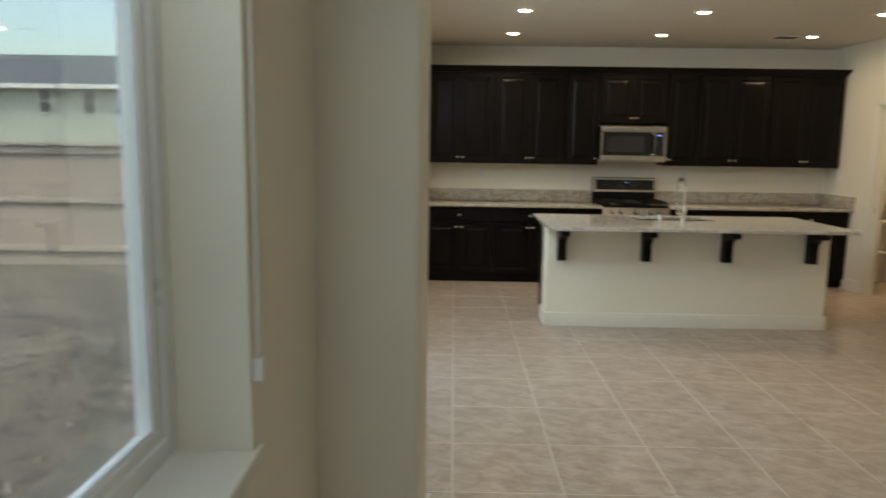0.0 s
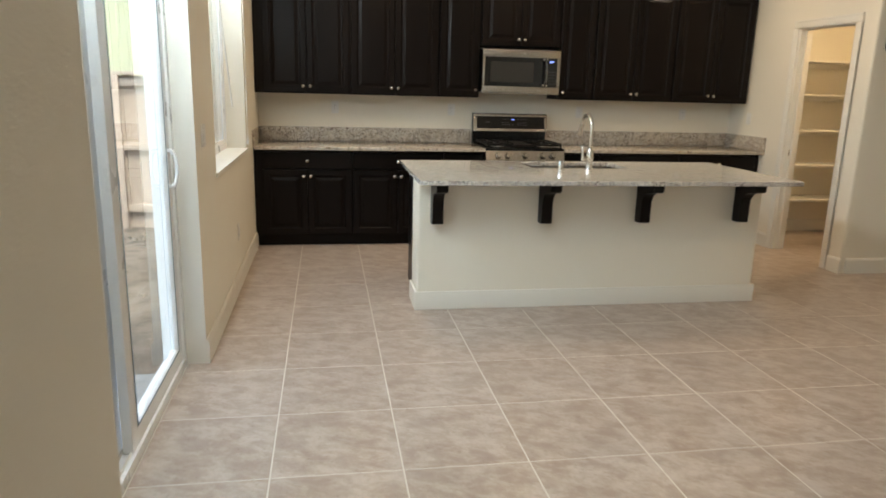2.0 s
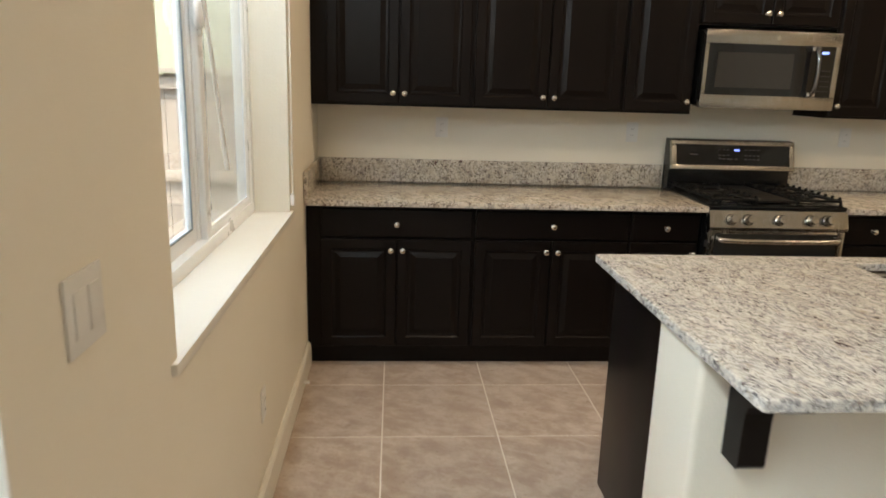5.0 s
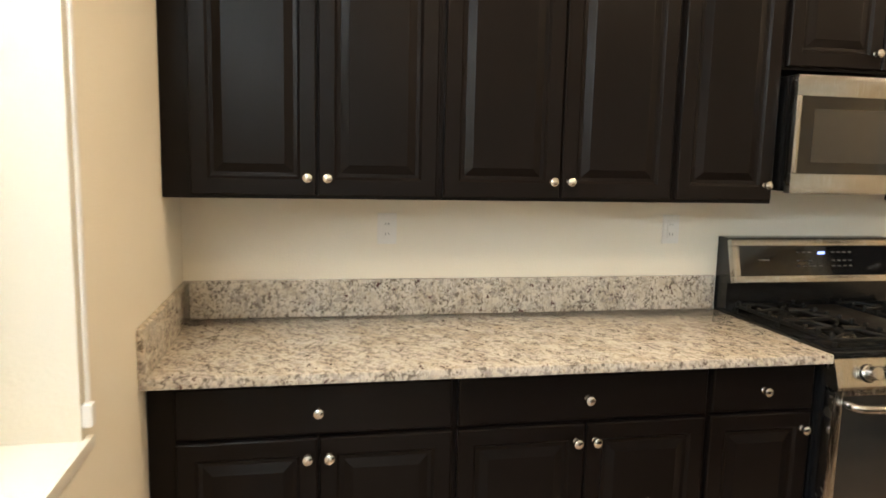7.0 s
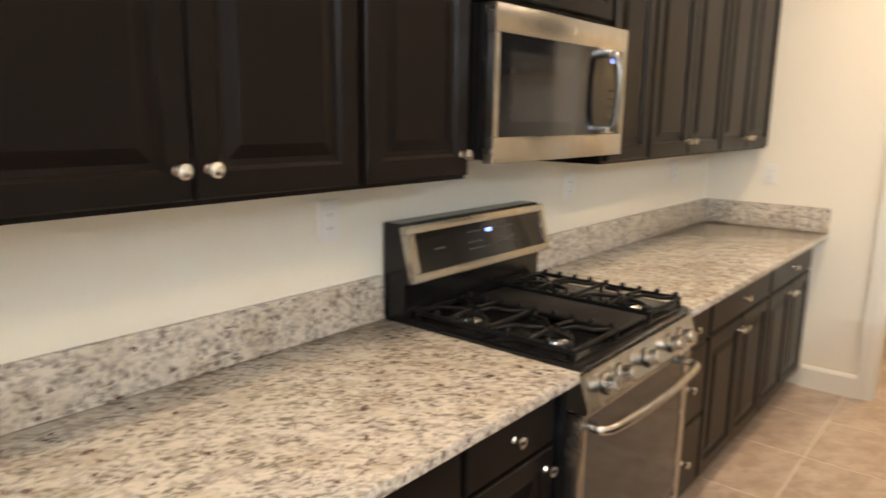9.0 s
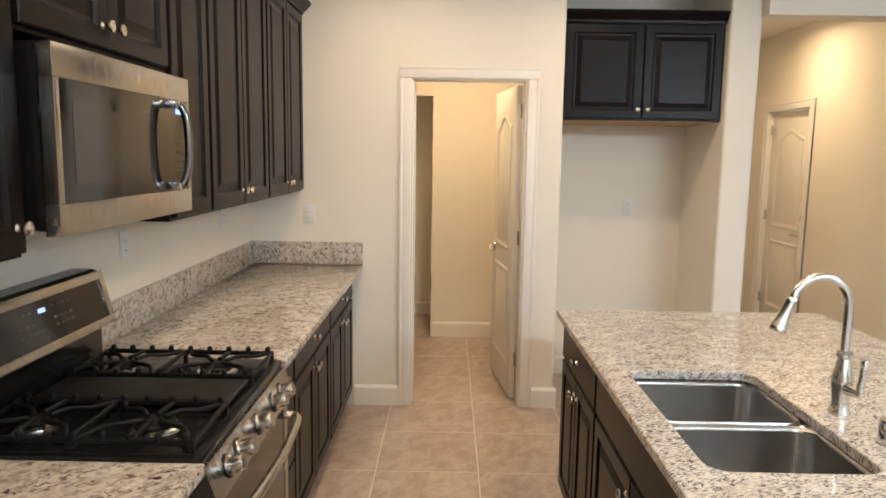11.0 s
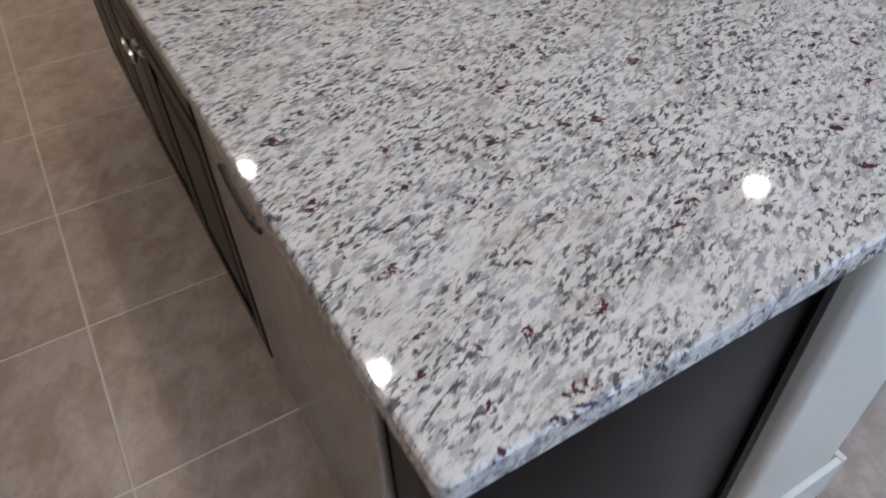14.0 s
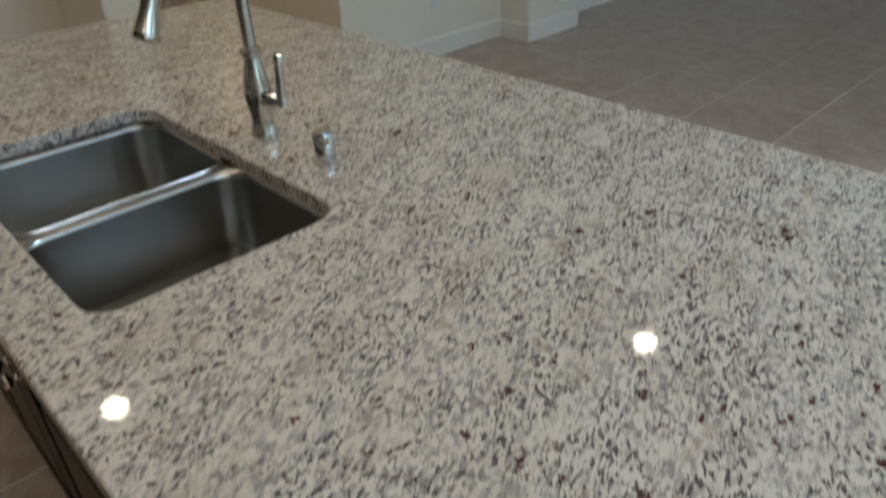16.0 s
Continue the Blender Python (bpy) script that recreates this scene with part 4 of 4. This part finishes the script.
for pts, insets in ((outer, -1), (inner, 1)):
    cx = sum(p[0] for p in pts) / len(pts)
    cy = sum(p[1] for p in pts) / len(pts)
    def at(z, d):
        row = []
        for px, py in pts:
            sx, sy = (1 if px > cx else -1), (1 if py > cy else -1)
            row.append(bm.verts.new((px + sx * d * insets, py + sy * d * insets, z)))
        return row
    rows = [at(TOP, 0.003), at(TOP - 0.003, 0.0), at(TOP - THICK + 0.003, 0.0), at(TOP - THICK, 0.003)]
    for a, b in zip(rows, rows[1:]):
        for i in range(len(a)):
            j = (i + 1) % len(a)
            bm.faces.new((a[i], a[j], b[j], b[i]))
    rims.append(rows)
n = len(outer)
for level in (0, 3):
    a, b = rims[0][level], rims[1][level]
    for i in range(n):
        j = (i + 1) % n
        bm.faces.new((a[i], a[j], b[j], b[i]))
island_top = new("island_countertop", mesh_of("island_countertop", bm, ISLAND_GRANITE, True))
tagged(island_top, "speckled grey and white granite island top with undermount sink", "countertop", "granite counters")


def sink():
    root = base("sink", ((SX0 + SX1) / 2, (SY0 + SY1) / 2, TOP - THICK - 0.2), "double-bowl undermount stainless steel sink", "sink")
    split = 2.462
    zt = TOP - THICK - 0.001
    for k, (a, b) in enumerate(((SX0 - 0.006, split - 0.010), (split + 0.010, SX1 + 0.006))):
        bm = bmesh.new()
        rows = []
        for z, inset, r in ((zt - 0.0015, 0.0, 0.05), (zt - 0.02, 0.003, 0.05), (zt - 0.165, 0.008, 0.05), (zt - 0.188, 0.016, 0.046), (zt - 0.20, 0.035, 0.045), (zt - 0.205, 0.10, 0.02)):
            rows.append([bm.verts.new((x, y, z)) for x, y in rounded(a + inset, b - inset, SY0 - 0.006 + inset, SY1 + 0.006 - inset, r)])
        for p, q in zip(rows, rows[1:]):
            for i in range(len(p)):
                j = (i + 1) % len(p)
                bm.faces.new((p[i], p[j], q[j], q[i]))
        bm.faces.new(rows[-1])
        bowl = new("bowl", mesh_of("bowl", bm, SINK_STEEL, True))
        thick = bowl.modifiers.new("thickness", "SOLIDIFY")
        thick.thickness, thick.offset = 0.0015, 1.0
        kid(bowl, root)
        kid(turned("drain", NICKEL, [(0.045, 0.0), (0.043, 0.003), (0.030, 0.001), (0.001, 0.0012)], Matrix.Translation(((a + b) / 2, (SY0 + SY1) / 2, zt - 0.2035)), 24), root)
    # flange, divider and the web that closes the corners between the bowls
    quarter = [radians(15 * i) for i in range(7)]
    lo, hi, r = SY0 - 0.008, SY1 + 0.008, 0.052
    xa, xb = split - 0.009, split + 0.009
    outline = [(xa - r + r * math.sin(a), hi - r + r * math.cos(a)) for a in quarter]
    outline += [(xa - r + r * math.cos(a), lo + r - r * math.sin(a)) for a in quarter]
    outline += [(2 * split - x, y) for x, y in reversed(outline)]
    bm = bmesh.new()
    upper, lower_ring = ([bm.verts.new((x, y, z)) for x, y in outline] for z in (zt - 0.009, zt - 0.012))
    bm.faces.new(upper)
    bm.faces.new(list(reversed(lower_ring)))
    for i in range(len(outline)):
        j = (i + 1) % len(outline)
        bm.faces.new((upper[i], lower_ring[i], lower_ring[j], upper[j]))
    bmesh.ops.recalc_face_normals(bm, faces=bm.faces)
    kid(new("web", mesh_of("web", bm, SINK_STEEL)), root)
    kid(solid("divider", SINK_STEEL, (split - 0.0105, split + 0.0105, SY0 - 0.02, SY1 + 0.02, zt - 0.028, zt - 0.012), bevel=0.006), root)
    kid(solid("flange", SINK_STEEL, (SX0 - 0.03, SX1 + 0.03, SY0 - 0.03, SY0 - 0.006, zt - 0.008, zt - 0.001), (SX0 - 0.03, SX1 + 0.03, SY1 + 0.006, SY1 + 0.03, zt - 0.008, zt - 0.001), (SX0 - 0.03, SX0 - 0.006, SY0 - 0.006, SY1 + 0.006, zt - 0.008, zt - 0.001), (SX1 + 0.006, SX1 + 0.03, SY0 - 0.006, SY1 + 0.006, zt - 0.008, zt - 0.001)), root)
    return root


sink()


def faucet(x, y):
    root = base("faucet", (x, y, TOP), "brushed nickel gooseneck pull-down kitchen faucet", "faucet")
    m = Matrix.Translation((x, y, TOP))
    kid(turned("body", NICKEL, [(0.028, 0.0), (0.028, 0.006), (0.025, 0.012), (0.0225, 0.035), (0.0255, 0.065), (0.028, 0.085), (0.0265, 0.105), (0.0205, 0.130), (0.0155, 0.155), (0.021, 0.161), (0.021, 0.170), (0.0135, 0.176)], m, 28), root)
    neck = [(x, y, TOP + 0.170), (x, y, TOP + 0.30)]
    r = 0.080
    neck += [(x - 0.010 * i / 10, y + r - r * math.cos(radians(16.5 * i)), TOP + 0.30 + r * math.sin(radians(16.5 * i))) for i in range(1, 11)]
    kid(tube("neck", NICKEL, neck, 0.0125, 5), root)
    end, last = Vector(neck[-1]), Vector(neck[-2])
    d = (end - last).normalized()
    m2 = Matrix.Translation(end) @ d.to_track_quat("Z", "Y").to_matrix().to_4x4()
    kid(turned("spray_head", NICKEL, [(0.0135, -0.002), (0.0165, 0.004), (0.0155, 0.012), (0.0165, 0.05), (0.022, 0.085), (0.0235, 0.092), (0.021, 0.098), (0.001, 0.098)], m2, 24), root)
    # side lever
    side = Vector((-0.93, -0.25, 0)).normalized()
    hub = Vector((x, y, TOP + 0.078))
    kid(tube("lever_hub", NICKEL, [hub + side * 0.015, hub + side * 0.030, hub + side * 0.052, hub + side * 0.060], [0.017, 0.019, 0.017, 0.010], 5), root)
    tip = hub + side * 0.060
    lever = [tip + Vector((0, 0, -0.008)), tip + Vector((0, 0, 0.012)), tip + side * 0.004 + Vector((0, 0, 0.05)), tip + side * 0.008 + Vector((0, 0, 0.088)), tip + side * 0.009 + Vector((0, 0, 0.094))]
    kid(tube("lever", NICKEL, lever, [0.012, 0.0095, 0.0085, 0.0105, 0.005], 5), root)
    return root


faucet(2.468, -2.313)
tagged(turned("air_gap_cap", CHROME, [(0.022, 0.0), (0.022, 0.003), (0.0195, 0.005), (0.0195, 0.058), (0.0175, 0.062), (0.001, 0.063)], Matrix.Translation((2.260, -2.312, TOP)), 28), "polished metal cylinder air gap beside the faucet", "air gap")


def corbel(x):
    """A wooden bracket under the overhang, seen from -y."""
    bm = bmesh.new()
    w = 0.072
    zt = TOP - THICK - 0.001
    nose = -2.822
    prof = [(-2.5755, zt), (nose - 0.006, zt), (nose - 0.006, zt - 0.012), (nose, zt - 0.016), (nose, zt - 0.040)]
    prof += [(nose + 0.058 * (1 - math.cos(radians(a))), zt - 0.040 - 0.026 * math.sin(radians(a))) for a in range(15, 91, 15)]
    prof += [(nose + 0.058 + 0.104 * math.sin(radians(a)), zt - 0.066 - 0.088 * (1 - math.cos(radians(a)))) for a in range(15, 91, 15)]
    prof += [(-2.658, 0.606), (-2.650, 0.596), (-2.5755, 0.596)]
    ends = [[bm.verts.new((px, y, z)) for y, z in prof] for px in (x, x + w)]
    for i in range(len(prof)):
        j = (i + 1) % len(prof)
        bm.faces.new((ends[0][i], ends[0][j], ends[1][j], ends[1][i]))
    bm.faces.new(ends[0])
    bm.faces.new(list(reversed(ends[1])))
    tagged(new("corbel", mesh_of("corbel", bm, ESPRESSO)), "dark stained wooden corbel under the island overhang", "corbel", "island corbels")


for x in (1.302, 2.030, 2.722, 3.450):
    corbel(x)

# ---- refrigerator recess and pantry ----
m = pose(5.0, -1.922, 0, 0, 0, -90)
fw = 0.986
dw = (fw - 0.030) / 2
tall = 2.42 - 1.83 - 0.024
cabinet("upper_cabinet", m, fw, 0.62, 1.83, 2.42, [("door", 0.012, 1.842, dw, tall, 0.012 + dw - 0.028, 1.895), ("door", 0.018 + dw, 1.842, dw, tall, 0.018 + dw + 0.028, 1.895)], "espresso-stained cabinet above the refrigerator recess", GU)
crown("crown_moulding", [(5.0, -1.922, 5.0, -2.908, 0, 0)], "dark stained crown moulding over the refrigerator cabinet")
tagged(solid("cabinet_underside", RAW_WOOD, (5.03, 5.62, -2.90, -1.93, 1.8255, 1.8295)), "raw wood underside panel of the refrigerator cabinet", "wood panel")


def panel_door(name, m, w, h, label, lever_x, lever_side=1):
    """A two-panel door with an arched top panel, in m's x-z plane, facing -y."""
    root = base(name, m @ Vector((w / 2, 0.0175, 0.012)), label, "door")
    bm = bmesh.new()
    box(bm, 0, w, 0, 0.035, 0.012, h, 0.002)
    bmesh.ops.transform(bm, matrix=m, verts=bm.verts)
    slab_part = kid(new("leaf", mesh_of("leaf", bm, DOOR_PAINT, True)), root)
    a, b = 0.115, w - 0.115

    def outline(z0, z1, arch, inset):
        pts = [(a + inset, z0 + inset), (b - inset, z0 + inset)]
        for i in range(13):
            u = i / 12
            x = b - inset + (a - b + 2 * inset) * u
            pts.append((x, z1 - inset + arch * 0.5 * (1 - math.cos(2 * math.pi * u)) - (0 if arch else 0)))
        return pts

    for side, y in ((-1, 0.0), (1, 0.035)):
        bm = bmesh.new()
        for z0, z1, arch in ((0.22, 0.86, 0.0), (0.98, h - 0.24, 0.075)):
            rows = []
            for inset, off in ((0.0, 0.0008), (0.006, 0.007), (0.018, 0.009), (0.030, 0.002), (0.048, 0.001), (0.060, 0.006)):
                rows.append([bm.verts.new(m @ Vector((x, y + side * off, z))) for x, z in outline(z0, z1, arch, inset)])
            for p, q in zip(rows, rows[1:]):
                for i in range(len(p)):
                    j = (i + 1) % len(p)
                    bm.faces.new((p[i], p[j], q[j], q[i]))
            bm.faces.new(rows[-1])
        kid(new("moulding", mesh_of("moulding", bm, DOOR_PAINT, True)), root)
        out = side
        hub = m @ Matrix.Translation((lever_x, y, 0.95)) @ pose(0, 0, 0, 90 if side < 0 else -90, 0, 0)
        kid(turned("rose", NICKEL, [(0.031, 0.0), (0.030, 0.006), (0.012, 0.009), (0.010, 0.045), (0.001, 0.046)], hub, 24), root)
        p = m @ Vector((lever_x, y + out * 0.045, 0.95))
        q = m @ Vector((lever_x + lever_side * 0.055, y + out * 0.050, 0.955))
        r = m @ Vector((lever_x + lever_side * 0.11, y + out * 0.046, 0.945))
        kid(tube("lever", NICKEL, smooth_path([p, q, r], 4), 0.008), root)
    return root


def hinges(m, zs, label):
    for z in zs:
        bm = bmesh.new()
        lathe(bm, [(0.007, -0.045), (0.007, 0.045)], m @ Matrix.Translation((0, 0, z)), 12)
        plate_bm = bmesh.new()
        box(plate_bm, -0.040, -0.004, -0.0035, -0.0015, z - 0.045, z + 0.045)
        bmesh.ops.transform(plate_bm, matrix=m, verts=plate_bm.verts)
        wing = new("hinge_leaf", mesh_of("hinge_leaf", plate_bm, NICKEL))
        pin = tagged(new("hinge", mesh_of("hinge", bm, NICKEL, True)), label, "hinge", "door hinges")
        wing.parent = pin


swing = pose(XR + 0.128, -1.682, 0, 0, 0, 7.0)
panel_door("door_1", swing, 0.67, 2.04, "white two-panel arched pantry door standing open", 0.61, -1)
tagged(solid("strike_plate", NICKEL, (XR + 0.035, XR + 0.065, PD[1] - 0.0205, PD[1] - 0.0182, 0.905, 0.965)), "small nickel strike plate on the pantry jamb", "strike plate")
hinges(pose(XR + 0.120, -1.679, 0), (0.28, 1.08, 1.88), "nickel door hinge on the pantry jamb")
back_door = panel_door("door_2", pose(HD[1] - 0.004, YH - 0.035, 0, 0, 0, 180), HD[1] - HD[0] - 0.008, 2.04, "closed beige two-panel arched hallway door", 0.69, -1)
hinges(pose(HD[1] - 0.002, YH - 0.018, 0), (0.28, 1.08, 1.88), "nickel door hinge on the hallway door")
tagged(turned("deadbolt", NICKEL, [(0.031, 0.0), (0.029, 0.012), (0.016, 0.014), (0.014, 0.022), (0.001, 0.023)], Matrix.Translation((6.646, YH - 0.035, 1.10)) @ pose(0, 0, 0, -90, 0, 0), 24), "dark nickel deadbolt on the hallway door", "deadbolt")

for z in (0.40, 0.765, 1.12, 1.485, 1.82):
    shelf = solid("shelf", SHELF, (XR + 0.122, 6.645, -0.45, -0.152, z - 0.019, z), (XR + 0.122, 6.645, -0.170, -0.152, z - 0.075, z - 0.0195), bevel=0.002)
    tagged(shelf, "white painted pantry shelf board, empty", "shelf", "pantry shelves")

grille = base("wall_grille", (4.775, -5.76, 0.40), "small round grey grille low on the wall end", "grille")
kid(turned("rim", RUBBER, [(0.050, 0.0005), (0.049, 0.006), (0.040, 0.009), (0.038, 0.004)], Matrix.Translation((4.775, -5.76, 0.40)) @ pose(0, 0, 0, -90, 0, 0), 28), grille)
kid(turned("mesh_disc", RUBBER, [(0.0385, 0.003), (0.030, 0.005), (0.001, 0.006)], Matrix.Translation((4.775, -5.76, 0.40)) @ pose(0, 0, 0, -90, 0, 0), 28), grille)

# ---- ceiling fixtures ----
for x, y, z in DOWNLIGHTS:
    root = base("downlight", (x, y, z), "round recessed ceiling downlight, switched on", "ceiling light", "recessed downlights")
    mm = Matrix.Translation((x, y, z)) @ pose(0, 0, 0, 180, 0, 0)
    kid(turned("trim_ring", TRIM, [(0.088, 0.0005), (0.087, 0.006), (0.060, 0.010), (0.051, 0.004)], mm, 32), root)
    kid(turned("lens", LENS, [(0.0505, 0.0045), (0.044, 0.0085), (0.036, 0.0115), (0.001, 0.013)], mm, 32), root)
vent = base("ceiling_vent", (3.93, -0.85, CEIL), "white louvred ceiling vent", "vent")
kid(solid("frame", TRIM, (3.78, 4.06, -0.94, -0.925, CEIL - 0.008, CEIL - 0.0005), (3.78, 4.06, -0.785, -0.77, CEIL - 0.008, CEIL - 0.0005), (3.78, 3.795, -0.925, -0.785, CEIL - 0.008, CEIL - 0.0005), (4.045, 4.06, -0.925, -0.785, CEIL - 0.008, CEIL - 0.0005), bevel=0.002), vent)
kid(solid("slats", SLOT, *((3.796, 4.044, -0.918 + 0.02 * i, -0.908 + 0.02 * i, CEIL - 0.006, CEIL - 0.001) for i in range(7))), vent)

# ---- outdoors ----
FY = 1.55
fence = base("fence", (-4.0, FY, -0.27), "tan weathered board fence with cap and rails", "fence")
FX0, FX1 = -16.0, 3.0
rails = [(FX0, FX1, FY - 0.045, FY - 0.006, z, z + 0.09) for z in (-0.06, 0.66, 1.38)]
kid(solid("rail", FENCE_RAIL, *rails, bevel=0.004), fence)
kid(solid("cap", FENCE_RAIL, (FX0, FX1, FY - 0.09, FY + 0.07, 1.505, 1.543), bevel=0.004), fence)
kid(solid("post", FENCE_WOOD, *((x - 0.045, x + 0.045, FY - 0.095, FY - 0.046, -0.45, 1.504) for x in (-13.7, -11.3, -8.9, -6.5, -4.1, -1.70, 0.7)), bevel=0.004), fence)
board = bmesh.new()
box(board, 0, 0.136, 0, 0.018, -0.27, 1.503, 0.003, 1)
board_mesh = mesh_of("board", board, FENCE_WOOD)
x = FX0
while x < FX1:
    piece = new("board", board_mesh)
    piece.location = (x, FY + random.uniform(-0.003, 0.003), random.uniform(-0.015, 0.0))
    piece.parent, piece.matrix_parent_inverse = fence, Matrix.Translation(fence.location).inverted()
    x += 0.1395


def house(name, x0, x1, y0, y1, h, wall_mat, label, panes, eave=0.45, rise=2.2):
    root = base(name, ((x0 + x1) / 2, y0, -0.28), label, "house")
    kid(solid("wall", wall_mat, (x0, x1, y0, y1, -0.4, h)), root)
    bm = bmesh.new()
    ridge = (y0 + y1) / 2
    low = [(x0 - eave, y0 - eave, h), (x1 + eave, y0 - eave, h), (x1 + eave, y1 + eave, h), (x0 - eave, y1 + eave, h)]
    top = [(x0 + 3.0, ridge, h + rise), (x1 - 3.0, ridge, h + rise)]
    v = [bm.verts.new(p) for p in low + top]
    for f in ((0, 1, 5, 4), (1, 2, 5), (2, 3, 4, 5), (3, 0, 4), (0, 3, 2, 1)):
        bm.faces.new([v[i] for i in f])
    kid(new("roof", mesh_of("roof", bm, SHINGLE)), root)
    kid(solid("fascia", TRIM, (x0 - eave, x1 + eave, y0 - eave - 0.02, y0 - eave, h - 0.16, h + 0.02)), root)
    for a, b, z0, z1 in panes:
        win = kid(solid("window", TRIM, (a - 0.07, b + 0.07, y0 - 0.05, y0 - 0.001, z0 - 0.07, z0), (a - 0.07, b + 0.07, y0 - 0.05, y0 - 0.001, z1, z1 + 0.07), (a - 0.07, a, y0 - 0.05, y0 - 0.001, z0, z1), (b, b + 0.07, y0 - 0.05, y0 - 0.001, z0, z1), (a, b, y0 - 0.04, y0 - 0.001, (z0 + z1) / 2 - 0.03, (z0 + z1) / 2 + 0.03)), root)
        under(solid("pane", PANE, (a, b, y0 - 0.02, y0 - 0.002, z0, z1)), win)
    return root


house("neighbour_house", -5.41, 9.0, 4.0, 13.0, 5.6, STUCCO_NEAR, "pale yellow-green stucco house behind the fence", [(-4.62, -3.92, 1.62, 2.9), (-1.2, 0.2, 3.6, 4.8)])
house("far_house", -34.0, -6.5, 20.0, 29.0, 3.83, STUCCO_FAR, "cream stucco house with grey roof in the distance", [(-16.55, -16.08, 2.74, 3.66), (-14.72, -14.25, 2.72, 3.66), (-13.40, -12.95, 2.68, 3.66), (-19.5, -18.9, 2.74, 3.66)], rise=1.75)

# stones on the soil
stone_bm = bmesh.new()
bmesh.ops.create_icosphere(stone_bm, subdivisions=1, radius=1.0)
for v in stone_bm.verts:
    v.co *= 0.8 + 0.35 * noise.noise(v.co * 2.3)
verts = [v.co.copy() for v in stone_bm.verts]
faces = [[v.index for v in f.verts] for f in stone_bm.faces]
stone_bm.free()
sv, sf = [], []
for i in range(2600):
    x, y = random.uniform(-8.5, -0.6), random.uniform(-8.5, 1.3)
    if x > -1.0 and -5.35 < y < -3.3:
        continue
    s = 0.005 + 0.040 * random.random() ** 4
    turn = Euler((random.random() * 6, random.random() * 6, random.random() * 6)).to_matrix()
    p = Vector((x, y, 0))
    z = -0.26 + 0.035 * noise.noise(p * 1.1) + 0.026 * noise.noise(p * 3.5) + 0.022 * noise.noise(p * 7) + 0.022 * abs(noise.noise(p * 13))
    k = len(sv)
    sv += [turn @ (v * s) + Vector((x, y, z + s * 0.2)) for v in verts]
    sf += [[k + j for j in f] for f in faces]
data = bpy.data.meshes.new("stones")
data.from_pydata(sv, [], sf)
data.materials.append(STONE)
tagged(new("stones", data), "scattered pale stones and clods on the soil", "stones", kind="stuff")

# ---- floor tiles ----
floor = solid("floor", GROUT, (-0.11, XH + 0.1, -12.0, 0.0, -0.12, -0.0012), (XH + 0.1, 8.25, -4.5, -0.1, -0.12, -0.0012))
structure(floor, "large beige stone-look floor tiles with pale grout", "floor")
PX, PY, GAP = 0.5095, 0.5245, 0.006
gx, gy = 0.410, -0.880
tile_bm = bmesh.new()
box(tile_bm, GAP / 2, PX - GAP / 2, GAP / 2, PY - GAP / 2, -0.008, 0.0, 0.0012, 1)
tile_mesh = mesh_of("tile", tile_bm, TILE)


spots = [(gx + PX * i, gy + PY * j) for i in range(-1, 16) for j in range(-22, 3)]
spots = [s for s in spots if (s[0] < 5.0 and s[1] < -0.3) or (4.9 <= s[0] < 8.0 and -4.6 < s[1] < -0.15)]
spots.sort(key=lambda s: (s[0] - 2.0) ** 2 * 0.6 + (s[1] + 3.5) ** 2)
for x, y in spots[:300]:
    piece = new("tile", tile_mesh)
    piece.location = (x, y, 0)
    piece.parent = floor
rest = bmesh.new()
for x, y in spots[300:]:
    box(rest, x + GAP / 2, x + PX - GAP / 2, y + GAP / 2, y + PY - GAP / 2, -0.008, 0.0)
if spots[300:]:
    more = new("tiles_far", mesh_of("tiles_far", rest, TILE))
    more.parent = floor
    tagged(more, kind="stuff")
